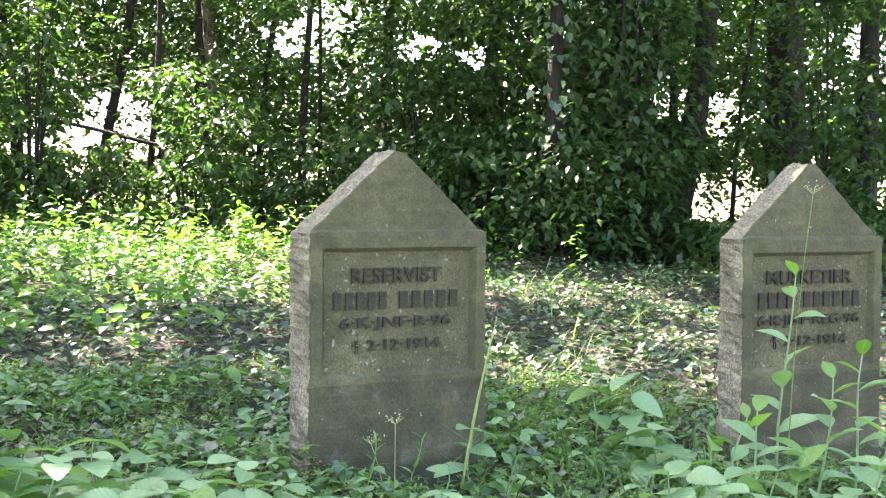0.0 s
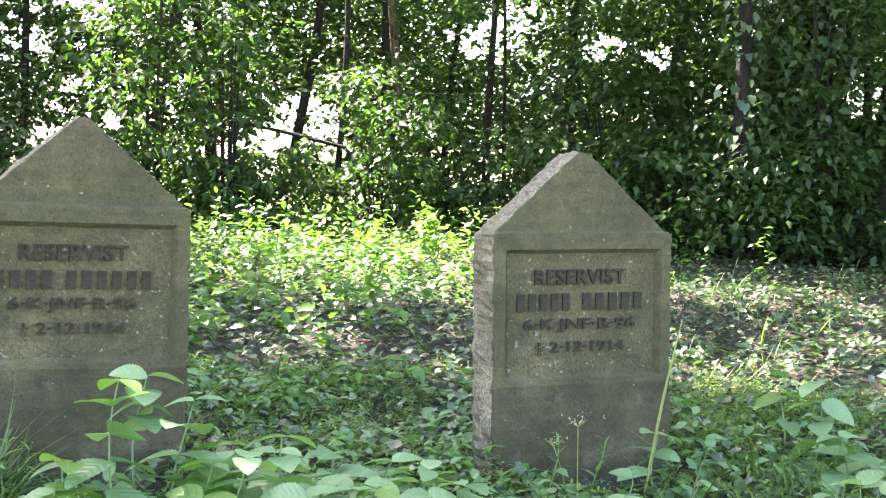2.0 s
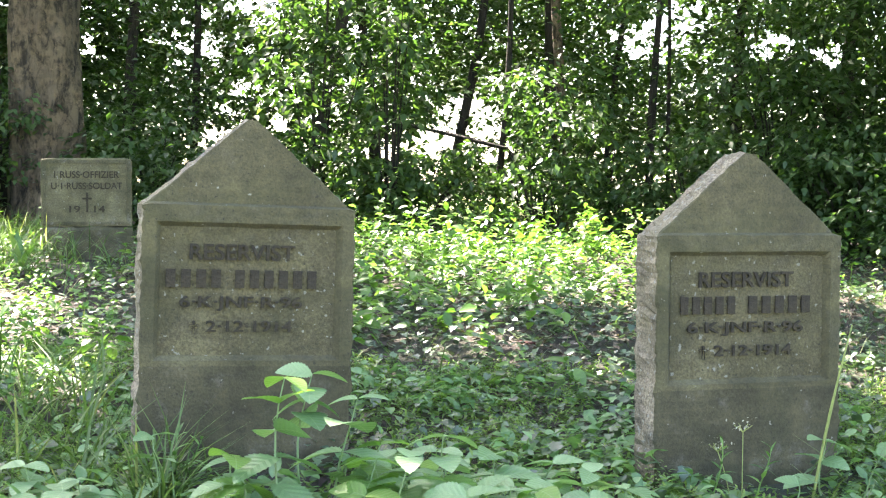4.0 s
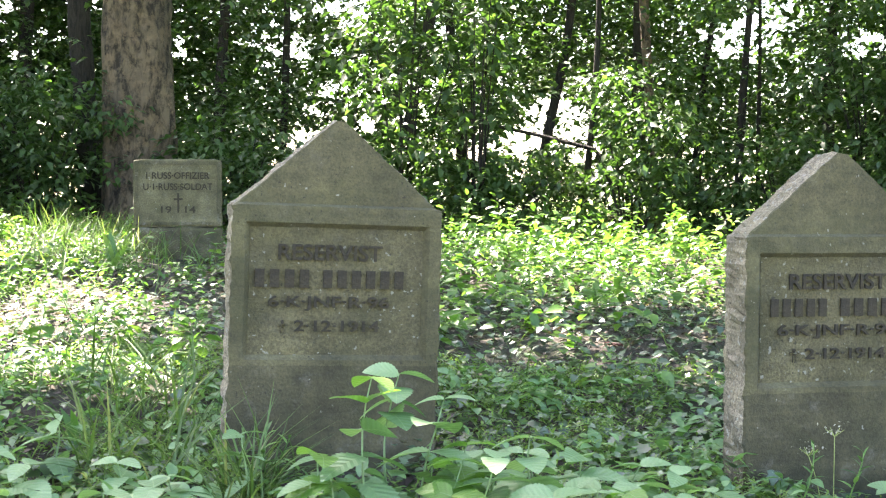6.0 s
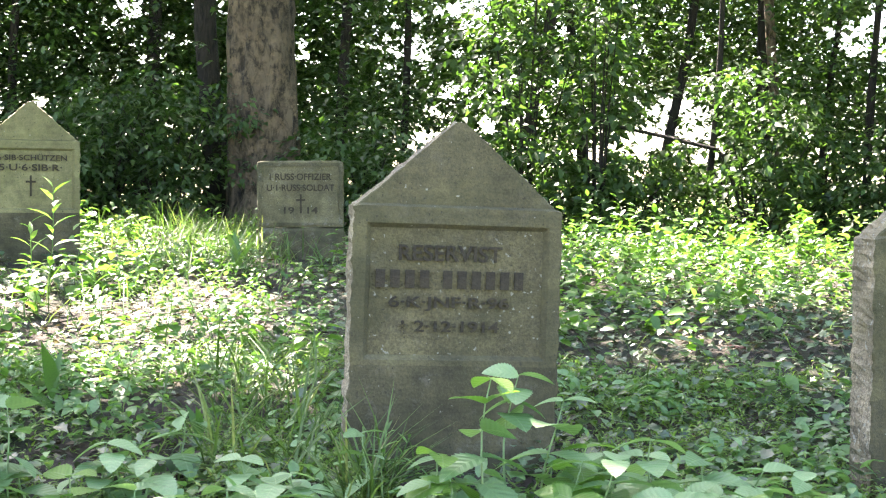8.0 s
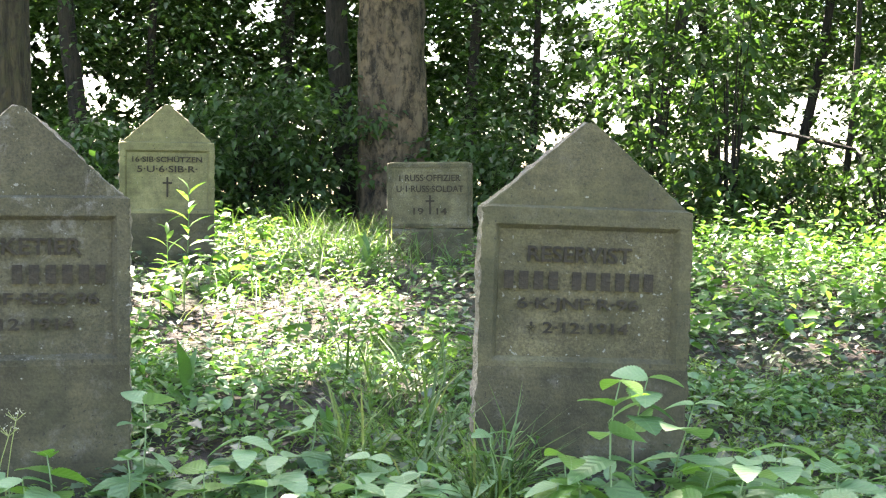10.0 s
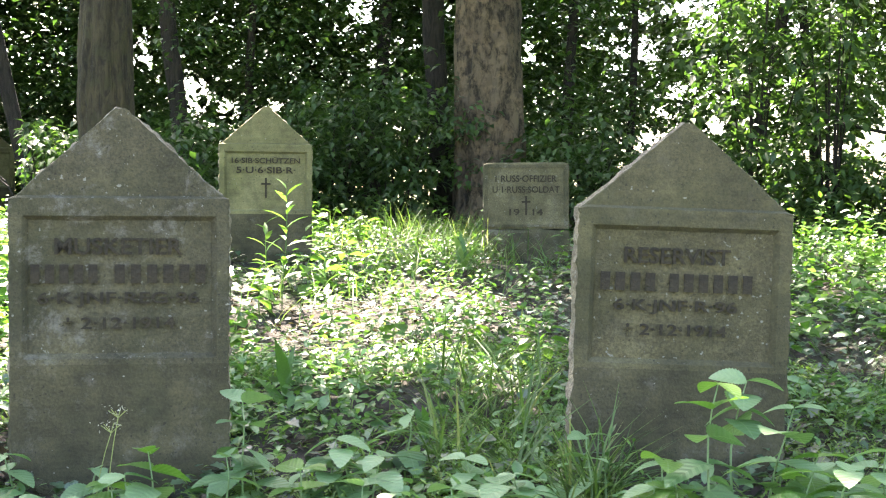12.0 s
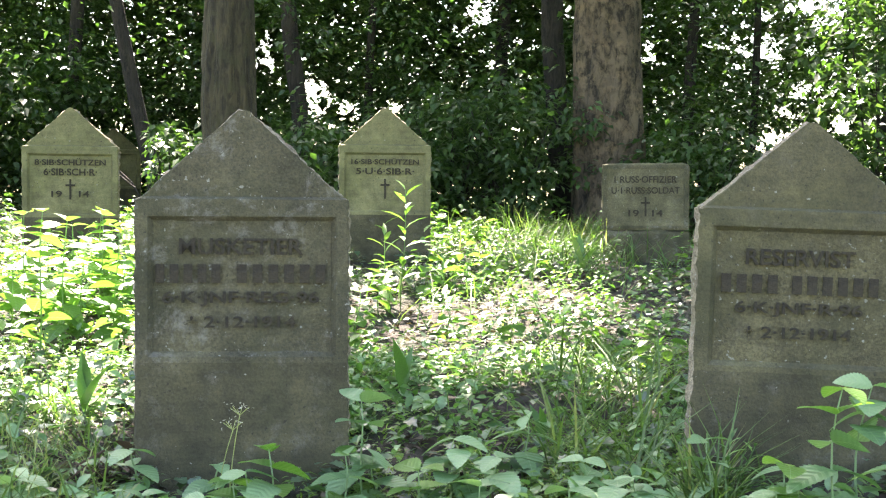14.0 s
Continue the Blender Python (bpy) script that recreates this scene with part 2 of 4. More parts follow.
SLIM = fold([(0, 0), (0.45, 0.13), (1, 0)], 0.3, 0.35)
BLADE = fold([(0, 0.0), (0.25, 0.013), (0.6, 0.01), (1, 0)], 0.5, 0.45)


def scatter(name, template, pos, yaw, pitch, roll, size, squash=None):
    """One mesh of many leaves: template along x, normal z, turned by roll, pitch and yaw."""
    tv, tf = template
    n, k = len(pos), len(tv)
    cy, sy, cp, sp, cr, sr = np.cos(yaw), np.sin(yaw), np.cos(pitch), np.sin(pitch), np.cos(roll), np.sin(roll)
    x, y, z = (tv[None, :, i] * np.asarray(size)[:, None] for i in range(3))
    if squash is not None:
        y = y * np.asarray(squash)[:, None]
    y, z = y * cr[:, None] - z * sr[:, None], y * sr[:, None] + z * cr[:, None]
    x, z = x * cp[:, None] - z * sp[:, None], x * sp[:, None] + z * cp[:, None]
    x, y = x * cy[:, None] - y * sy[:, None], x * sy[:, None] + y * cy[:, None]
    co = (np.stack([x, y, z], 2) + np.asarray(pos)[:, None, :]).reshape(-1, 3)
    loops = np.concatenate([np.array(f) for f in tf])
    lens = np.array([len(f) for f in tf])
    me = bpy.data.meshes.new(name)
    me.vertices.add(n * k)
    me.vertices.foreach_set("co", co.astype(np.float32).ravel())
    me.loops.add(n * len(loops))
    me.loops.foreach_set("vertex_index", (loops[None, :] + np.arange(n)[:, None] * k).astype(np.int32).ravel())
    me.polygons.add(n * len(lens))
    starts = np.concatenate([[0], np.cumsum(lens)[:-1]])
    me.polygons.foreach_set("loop_start", (starts[None, :] + np.arange(n)[:, None] * len(loops)).astype(np.int32).ravel())
    me.polygons.foreach_set("use_smooth", np.ones(n * len(lens), dtype=bool))
    me.update(calc_edges=True)
    me.validate()
    return me


# ---- the ground ----


def lumps(x, y):
    """Low bumps of the woodland floor."""
    return 0.03 * np.sin(2.1 * x + 0.7) * np.sin(1.7 * y - 0.4) + 0.018 * np.sin(5.3 * x - 1.1 * y) * np.sin(4.1 * y + 2.0 * x + 1.3)


def ground_z(x, y):
    """The bank rises away from the row of stones, and levels off under the trees."""
    s = -0.545 * x + 0.839 * y
    t = np.clip((s - 3.6) / 9.0, -0.6, 1.6)
    rise = 0.5 * np.where(t > 0.6, 0.6 + 0.4 * (1 - np.exp(-(t - 0.6) / 0.4)), t)
    r = np.hypot(x, y)
    rise = rise - 0.04 * np.exp(-((s - 3.5) / 0.8) ** 2)      # lowered along the row to fit the stones' feet to the camera's view
    return rise - 0.015 * np.clip(x, -12, 12) + lumps(x, y) * np.clip((20 - r) / 8, 0, 1)


def at_ground(az, d, up=0.0):
    x, y = d * math.sin(radians(az)), d * math.cos(radians(az))
    return Vector((x, y, float(ground_z(x, y)) + up))


def polar(n, az0, az1, d0, d1, seed):
    g = np.random.default_rng(seed)
    d = np.sqrt(g.uniform(d0 * d0, d1 * d1, n))
    a = np.radians(g.uniform(az0, az1, n))
    return d * np.sin(a), d * np.cos(a), np.degrees(a), d, g


rings = np.concatenate([np.linspace(0.5, 16, 110), np.geomspace(16.6, 900, 40)])
spokes = 220
gv = [(0.0, 0.0, float(ground_z(0.0, 0.0)))]
for r in rings:
    w = np.linspace(0, 2 * math.pi, spokes, endpoint=False)
    gx, gy = r * np.sin(w), r * np.cos(w)
    gv += list(zip(gx.tolist(), gy.tolist(), ground_z(gx, gy).tolist()))
gf = [(0, 1 + (k + 1) % spokes, 1 + k) for k in range(spokes)]
for i in range(len(rings) - 1):
    for k in range(spokes):
        a, b = 1 + i * spokes + k, 1 + i * spokes + (k + 1) % spokes
        gf.append((a, b, b + spokes, a + spokes))
ground = part("ground", mesh("ground", gv, gf, True), SOIL)
tagged(ground, "dark woodland soil with leaf litter, rising to an open field", "ground", kind="structure")

# ---- headstones ----


def text_mesh(text, width, height, depth=0.006):
    cu = bpy.data.curves.new("line", "FONT")
    cu.body, cu.extrude, cu.offset = text, 0.06, 0.014
    ob = bpy.data.objects.new("line", cu)
    me = bpy.data.meshes.new_from_object(ob)
    bpy.data.objects.remove(ob)
    co = np.empty(len(me.vertices) * 3)
    me.vertices.foreach_get("co", co)
    co = co.reshape(-1, 3)
    lo, hi = co.min(0), co.max(0)
    u = (co - (lo + hi) / 2) / (hi - lo)
    out = np.stack([u[:, 0] * width, -(u[:, 2] + 0.5) * depth, u[:, 1] * height], 1)
    me.vertices.foreach_set("co", out.ravel())
    me.update()
    return me


def letters(me):
    """The line of lettering, taken apart into its letters: pieces that overlap from side to side stay together."""
    bm = bmesh.new()
    bm.from_mesh(me)
    bmesh.ops.remove_doubles(bm, verts=bm.verts[:], dist=1e-6)
    todo, islands = set(bm.verts), []
    while todo:
        stack, got = [todo.pop()], []
        while stack:
            v = stack.pop()
            got.append(v)
            for e in v.link_edges:
                o = e.other_vert(v)
                if o in todo:
                    todo.remove(o)
                    stack.append(o)
        islands.append((min(v.co.x for v in got), max(v.co.x for v in got), got))
    islands.sort(key=lambda i: i[0])
    groups = []
    for lo, hi, got in islands:
        if groups and lo < groups[-1][1] - 0.3 * (hi - lo):
            groups[-1][1] = max(hi, groups[-1][1])
            groups[-1][2] += got
        else:
            groups.append([lo, hi, list(got)])
    out = []
    for lo, hi, got in groups:
        index = {v: i for i, v in enumerate(got)}
        faces = {f for v in got for f in v.link_faces}
        faces = sorted(([index[v] for v in f.verts] for f in faces))
        out.append(mesh("letter", [tuple(v.co) for v in got], faces))
    bm.free()
    return out


def write(thing, text, cx, cz, w, h, front):
    """Raised letters, each a part; a name becomes plain bars, one for each letter."""
    if text == "†":
        a = 0.006
        v = [(x, y, z) for y in (0, -0.007) for x, z in ((-a, -h / 2), (a, -h / 2), (a, h * 0.15), (w / 2, h * 0.15), (w / 2, h * 0.15 + 2 * a), (a, h * 0.15 + 2 * a), (a, h / 2), (-a, h / 2),
                                                          (-a, h * 0.15 + 2 * a), (-w / 2, h * 0.15 + 2 * a), (-w / 2, h * 0.15), (-a, h * 0.15))]
        f = [tuple(range(12, 24))] + [(i, (i + 1) % 12, 12 + (i + 1) % 12, 12 + i) for i in range(12)]
        part("cross", mesh("cross", v, f), LETTER, thing, "raised dark cross").location = (cx, front, cz)
        return
    if text is None:
        n = max(1, round(w / 0.042))
        pieces, spots = [bar_mesh(w / n * 0.62, h)] * n, [cx - w / 2 + w / n * (k + 0.5) for k in range(n)]
        for me, x in zip(pieces, spots):
            part("bar", me, LETTER, thing).location = (x, front, cz)
        return
    for me in letters(text_mesh(text, w, h)):
        part("letter", me, LETTER, thing).location = (cx, front, cz)


def bar_mesh(width, height, depth=0.006):
    """A worn raised bar in place of a name."""
    v = [(x * width / 2, y, z * height / 2 + 0.001 * math.sin(9 * x + 4 * z)) for y in (0, -depth) for x, z in ((-1, -1), (1, -1), (1, 1), (-1, 1))]
    return mesh("bar", v, [(3, 2, 1, 0), (4, 5, 6, 7), (0, 1, 5, 4), (1, 2, 6, 5), (2, 3, 7, 6), (3, 0, 4, 7)])


def spread(*runs):
    out = []
    for a, b, n in runs:
        out += list(np.linspace(a, b, n, endpoint=False))
    return out + [runs[-1][1]]


def gabled_body(width, thick, panel, shoulder, apex, seed, recess=0.024, ledge=0.022, wear=0.0055, shoulder_step=0.022):
    """Front, sides and back of a gabled slab, with a sunk field, a ledge under the gable and worn edges."""
    hw, pw, (p0, p1) = width / 2, panel / 2, (shoulder - 0.44, shoulder - 0.05)
    e = 0.006 / hw
    us = spread((-1, -1 + e, 1), (-1 + e, -pw / hw - e, 4), (-pw / hw - e, -pw / hw + 0.018 / hw, 5), (-pw / hw + 0.018 / hw, pw / hw - 0.018 / hw, 32),
                (pw / hw - 0.018 / hw, pw / hw + e, 5), (pw / hw + e, 1 - e, 4), (1 - e, 1, 1))
    vs = spread((-0.2, p0 - 0.014, 26), (p0 - 0.014, p0 + 0.002, 1), (p0 + 0.002, p0 + 0.019, 4), (p0 + 0.019, p1 - 0.017, 24), (p1 - 0.017, p1 + 0.004, 5),
                (p1 + 0.004, shoulder - 0.003, 5), (shoulder - 0.003, shoulder + 0.004, 1), (shoulder + 0.004, apex, 24))
    so = Vector((seed * 3.1, seed * 1.7, 0))
    verts, nu, nv = [], len(us), len(vs)

    def half(z):
        if z <= shoulder:
            return hw
        return max(0.012, (hw - shoulder_step) * (apex - z) / (apex - shoulder) + 0.012)

    for side in (0, 1):
        for z in vs:
            w = half(z)
            for u in us:
                x = u * w
                y = -thick / 2
                if side == 0:
                    # the sunk field, with slanting sides
                    inside = min(pw - abs(u) * hw, z - p0 - 0.002, p1 - z)
                    y += recess * min(1.0, max(0.0, inside / 0.016))
                    if z > shoulder + 0.003:
                        y += ledge
                else:
                    y = thick / 2
                q = Vector((x * 9, z * 9, y * 9)) + so
                edge = 1 if abs(u) > 1 - 1.5 * e or z > apex - 0.02 else 0
                y += wear * 0.5 * noise.noise(q)
                if edge:
                    r = wear * (1.7 * noise.noise(q * 2.3) + 1.3 * noise.noise(q * 6.1))
                    x += math.copysign(r - 0.002, x) if abs(u) > 0.5 else 0
                    y += (0.005 if side == 0 else -0.005) * (1 + noise.noise(q * 3)) * (abs(u) > 1 - 0.5 * e)
                    z2 = z - abs(r) * 0.6
                else:
                    z2 = z
                verts.append((x, y, z2))
    o = nu * nv
    faces, rim = [], []
    for j in range(nv - 1):
        for i in range(nu - 1):
            a = j * nu + i
            faces.append((a, a + 1, a + nu + 1, a + nu))
            faces.append((o + a, o + a + nu, o + a + nu + 1, o + a + 1))
    n_flat = len(faces)
    ring = [j * nu for j in range(nv)] + [(nv - 1) * nu + i for i in range(1, nu)] + [j * nu + nu - 1 for j in range(nv - 2, -1, -1)]
    # four strips between front and back, roughened
    strip = []
    for row in range(5):
        f = row / 4
        for a in ring:
            p = Vector(verts[a]).lerp(Vector(verts[o + a]), f)
            if 0 < row < 4:
                q = p * 22 + so
                k = wear * (2.2 * noise.noise(q) + 2.0 * noise.noise(q * 2.7))
                out = Vector((p.x / hw, 0, max(0, p.z - shoulder) * 3)).normalized() if p.length else Vector()
                p = p + out * k
            strip.append(p)
    base = len(verts)
    verts += strip
    m = len(ring)
    for row in range(4):
        for k in range(m - 1):
            a = base + row * m + k
            faces.append((a, a + 1, a + m + 1, a + m))
    me = mesh("body", verts, faces)
    me.materials.append(STONE)
    me.materials.append(ROUGH_EDGE)
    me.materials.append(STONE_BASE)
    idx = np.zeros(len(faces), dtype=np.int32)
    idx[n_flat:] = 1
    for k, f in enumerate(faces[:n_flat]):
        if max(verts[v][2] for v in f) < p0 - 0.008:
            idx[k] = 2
    me.polygons.foreach_set("material_index", idx)
    return me


def headstone(label, place, turn, lines, seed, width=0.60, thick=0.125, panel=0.53, shoulder=0.705, apex=0.947, lean=0.0, tip=0.0, body_mat=None, panel_mat=None):
    thing = new("headstone")
    thing.matrix_basis = Matrix.Translation(place) @ pose(0, 0, 0, tip, lean, turn)
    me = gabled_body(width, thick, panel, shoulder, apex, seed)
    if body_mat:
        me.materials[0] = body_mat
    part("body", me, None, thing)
    # the rough sunk field
    z0, z1, n = shoulder - 0.4265, shoulder - 0.0625, 40
    v, f = [], []
    for j in range(n + 1):
        for i in range(n + 1):
            x, z = (i / n - 0.5) * (panel - 0.027), z0 + (z1 - z0) * j / n
            v.append((x, -thick / 2 + 0.0195 + 0.0028 * noise.noise(Vector((x * 38, z * 38, seed))) + 0.002 * noise.noise(Vector((x * 85, z * 85, seed))), z))
    for j in range(n):
        for i in range(n):
            a = j * (n + 1) + i
            f.append((a, a + 1, a + n + 2, a + n + 1))
    part("panel", mesh("panel", v, f, True), panel_mat or STONE_PANEL, thing, "sunk field of rough exposed aggregate")
    for text, cx, cz, w, h in lines:
        write(thing, text, cx, cz, w, h, -thick / 2 + 0.016)
    return tagged(thing, label, "headstone", "soldiers' headstones")


def soldier_lines(rank, regiment, date, rank_w, first_w, last_w, gap, reg_w, date_w, dx=0.0):
    """Rank, a name as two bars with a dot between them, the regiment and the date."""
    full = first_w + last_w + gap
    out = [(rank, 0.0, 0.572, rank_w, 0.046),
           (None, -full / 2 + first_w / 2, 0.497, first_w, 0.05), (None, full / 2 - last_w / 2, 0.497, last_w, 0.05),
           (regiment, 0.0, 0.427, reg_w, 0.042), (date, 0.0, 0.358, date_w, 0.042)]
    return [(text, x + dx, z, w, h) for text, x, z, w, h in out]


def polar_place(az, d, z):
    return (d * math.sin(radians(az)), d * math.cos(radians(az)), z)


headstone("weathered grey concrete headstone with gable and rough broken edges", polar_place(-2.15, 4.29, 0.008), 31,
          soldier_lines("RESERVIST", "6·K·JNF·R·96", "† 2·12·1914", 0.31, 0.19, 0.22, 0.03, 0.38, 0.305, -0.008), 1, thick=0.145)
headstone("mossy grey-green concrete headstone behind nettles", polar_place(-22.23, 4.06, 0.082), 33,
          soldier_lines("RESERVIST", "6·K·JNF·R·96", "† 2·12·1914", 0.30, 0.17, 0.25, 0.025, 0.35, 0.295, -0.02), 2, lean=1.6)
headstone("grey concrete headstone with white lichen, worn edges", polar_place(-44.52, 3.97, 0.103), 42,
          soldier_lines("MUSKETIER", "6·K·JNF·REG·96", "† 2·12·1914", 0.34, 0.19, 0.26, 0.03, 0.43, 0.3, -0.004), 3, width=0.58, panel=0.515,
          body_mat=STONE_GREY, panel_mat=STONE_GREY)
headstone("grey concrete headstone half hidden by tall weeds", polar_place(14.35, 4.86, -0.012), 28,
          soldier_lines("MUSKETIER", "6·K·JNF·REG·96", "† 2·12·1914", 0.37, 0.16, 0.26, 0.03, 0.44, 0.33, -0.01), 4)
headstone("pale olive concrete headstone among sunlit weeds", polar_place(-38.83, 9.24, 0.44), 41,
          [("16·SIB·SCHÜTZEN", 0, 0.6, 0.44, 0.042), ("5·U·6·SIB·R·", 0, 0.535, 0.38, 0.042), ("†", 0, 0.42, 0.06, 0.13)], 5,
          width=0.59, body_mat=STONE_PALE, panel_mat=STONE_PALE)
headstone("pale concrete headstone with cross in bright sun", polar_place(-51.25, 9.3, 0.41), 45,
          [("8·SIB·SCHÜTZEN", 0, 0.605, 0.44, 0.045), ("6·SIB·SCH·R·", 0, 0.54, 0.33, 0.045), ("†", 0, 0.43, 0.06, 0.13), ("19", -0.085, 0.4, 0.065, 0.04), ("14", 0.085, 0.4, 0.065, 0.04)], 6,
          width=0.59, body_mat=STONE_PALE, panel_mat=STONE_PALE)
headstone("far pale concrete headstone in the shade of trees", polar_place(-49.6, 17.0, 0.62), 45, [], 7, body_mat=STONE_PALE, panel_mat=STONE_PALE)


def rough_block(w, t, h, seed, wear):
    """A block with uneven faces and broken edges."""
    bm = bmesh.new()
    bmesh.ops.create_cube(bm, size=1)
    bmesh.ops.subdivide_edges(bm, edges=bm.edges[:], cuts=12, use_grid_fill=True)
    for v in bm.verts:
        edge = sum(abs(abs(c) - 0.5) < 1e-4 for c in v.co)
        p = Vector((v.co.x * w, v.co.y * t, (v.co.z + 0.5) * h))
        q = p * 14 + Vector((seed, seed * 2, 0))
        p += Vector((noise.noise(q), noise.noise(q + Vector((9, 0, 0))), noise.noise(q + Vector((0, 9, 0))))) * wear * (1.5 if edge > 1 else 1)
        if edge > 1:
            p.x *= 1 - 0.006 * edge
            p.y *= 0.95
            p.z = min(p.z, h - 0.004 * edge)
        v.co = p
    me = bpy.data.meshes.new("block")
    bm.to_mesh(me)
    bm.free()
    return me


slab_stone = new("headstone")
slab_stone.matrix_basis = Matrix.Translation(polar_place(-28.25, 9.75, 0.28)) @ pose(0, 0, 0, 0, -0.6, 30)
part("plinth", rough_block(0.6, 0.22, 0.31, 3, 0.012), STONE_GREY, slab_stone, "rough broken plinth").location = (0, 0.02, 0)
slab = part("slab", rough_block(0.59, 0.14, 0.455, 5, 0.004), STONE_SLAB, slab_stone)
slab.location = (0, 0, 0.315)
rv, rf = [], []
for q, (ax, az0, bx, az1) in enumerate(((-0.285, 0.012, -0.262, 0.44), (0.262, 0.012, 0.285, 0.44), (-0.262, 0.418, 0.262, 0.44), (-0.262, 0.012, 0.262, 0.03))):
    o = len(rv)
    rv += [(x, y, z) for y in (-0.066, -0.078) for x, z in ((ax, az0), (bx, az0), (bx, az1), (ax, az1))]
    rf += [tuple(o + i for i in f) for f in ((4, 5, 6, 7), (0, 1, 5, 4), (1, 2, 6, 5), (2, 3, 7, 6), (3, 0, 4, 7))]
part("rim", mesh("rim", rv, rf), STONE_GREY, slab, "worn raised rim")
for text, cx, cz, w, h in [("1 RUSS·OFFIZIER", 0, 0.345, 0.42, 0.045), ("U·1·RUSS·SOLDAT", 0, 0.27, 0.46, 0.045), ("†", 0, 0.16, 0.06, 0.13), ("19", -0.08, 0.115, 0.07, 0.045), ("14", 0.08, 0.115, 0.07, 0.045)]:
    write(slab, text, cx, cz, w, h, -0.0685)
tagged(slab_stone, "low square concrete headstone on a rough plinth before a big tree", "headstone", "soldiers' headstones")

# ---- trees ----
DIAMOND = (np.array([(0, 0, 0), (0.42, 0.3, 0.06), (1, 0, -0.15), (0.42, -0.3, 0.06)]), [(0, 2, 1), (0, 3, 2)])

# openings in the foliage, placed to fit the camera's view: direction, height angle, half width, half height (degrees)
VIEW_GAPS = [(-13.2, 3.1, 1.7, 1.2), (-14.6, 2.2, 1.0, 0.7), (-11.9, 2.2, 0.9, 1.2), (-6.0, 6.4, 1.0, 0.9), (-4.6, 7.3, 1.4, 0.7), (-1.0, 6.0, 1.3, 0.6), (1.2, 5.6, 0.8, 0.5),
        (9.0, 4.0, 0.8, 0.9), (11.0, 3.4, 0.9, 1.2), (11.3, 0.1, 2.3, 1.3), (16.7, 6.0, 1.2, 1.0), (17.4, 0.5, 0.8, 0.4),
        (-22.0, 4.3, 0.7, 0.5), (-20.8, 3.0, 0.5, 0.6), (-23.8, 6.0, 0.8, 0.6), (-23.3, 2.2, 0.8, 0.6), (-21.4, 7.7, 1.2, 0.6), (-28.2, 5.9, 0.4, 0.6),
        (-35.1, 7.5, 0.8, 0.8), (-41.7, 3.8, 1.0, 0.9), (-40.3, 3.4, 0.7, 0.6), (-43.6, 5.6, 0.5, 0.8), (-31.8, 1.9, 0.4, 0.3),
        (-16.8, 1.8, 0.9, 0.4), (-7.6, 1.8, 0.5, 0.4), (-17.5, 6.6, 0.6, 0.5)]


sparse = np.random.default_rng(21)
for a, e, w, h in list(VIEW_GAPS):
    # small view gaps are set round the large ones
    VIEW_GAPS += [(a + sparse.normal(0, 1.3), e + sparse.normal(0, 0.8), sparse.uniform(0.13, 0.34), sparse.uniform(0.12, 0.28)) for _ in range(11)]
VIEW_GAPS += [(20 - 78 * sparse.random(), sparse.uniform(1.6, 8.2), sparse.uniform(0.14, 0.3), sparse.uniform(0.12, 0.26)) for _ in range(110)]


def view_gap_filter(p, keep, g):
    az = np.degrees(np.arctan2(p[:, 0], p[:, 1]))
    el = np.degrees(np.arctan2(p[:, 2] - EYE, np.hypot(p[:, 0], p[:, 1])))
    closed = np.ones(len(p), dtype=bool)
    for a, e, w, h in VIEW_GAPS:
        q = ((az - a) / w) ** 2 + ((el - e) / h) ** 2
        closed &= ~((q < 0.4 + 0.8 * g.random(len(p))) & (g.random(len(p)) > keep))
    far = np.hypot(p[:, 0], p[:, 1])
    # leaves are also left out between the camera and the farthest headstone
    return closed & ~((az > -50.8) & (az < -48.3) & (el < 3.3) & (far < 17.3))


def trunk_mesh(radius, height, lean, bend, flare, seed, segs=14, limbs=4):
    """A tapered, slightly crooked trunk with a flared foot, and limbs from its upper half."""
    g = np.random.default_rng(seed)
    n = 70 if radius > 0.15 else 22
    pts, rad = [], []
    for i in range(n):
        h = height * (i / (n - 1)) ** 1.4
        pts.append((lean * h + bend * math.sin(h * 1.1 + seed), bend * 0.5 * math.cos(h * 0.9 + seed), h - 0.25))
        rad.append(radius * (1 - 0.6 * h / height) * (1 + flare * math.exp(-h / 0.35)))
    pieces = [tube_data(pts, rad, segs, 0.22, seed * 1.3)]
    for _ in range(limbs):
        k = int(g.integers(n // 2, n - 3))
        w, length = g.uniform(0, 2 * math.pi), g.uniform(1.5, 3.2)
        p = Vector(pts[k])
        line = [p + Vector((math.cos(w) * length * f, math.sin(w) * length * f, length * (0.55 * f + 0.15 * f * f))) for f in (0, 0.3, 0.65, 1)]
        pieces.append(tube_data(line, [rad[k] * q for q in (0.5, 0.38, 0.25, 0.08)], 7))
    return join(pieces)


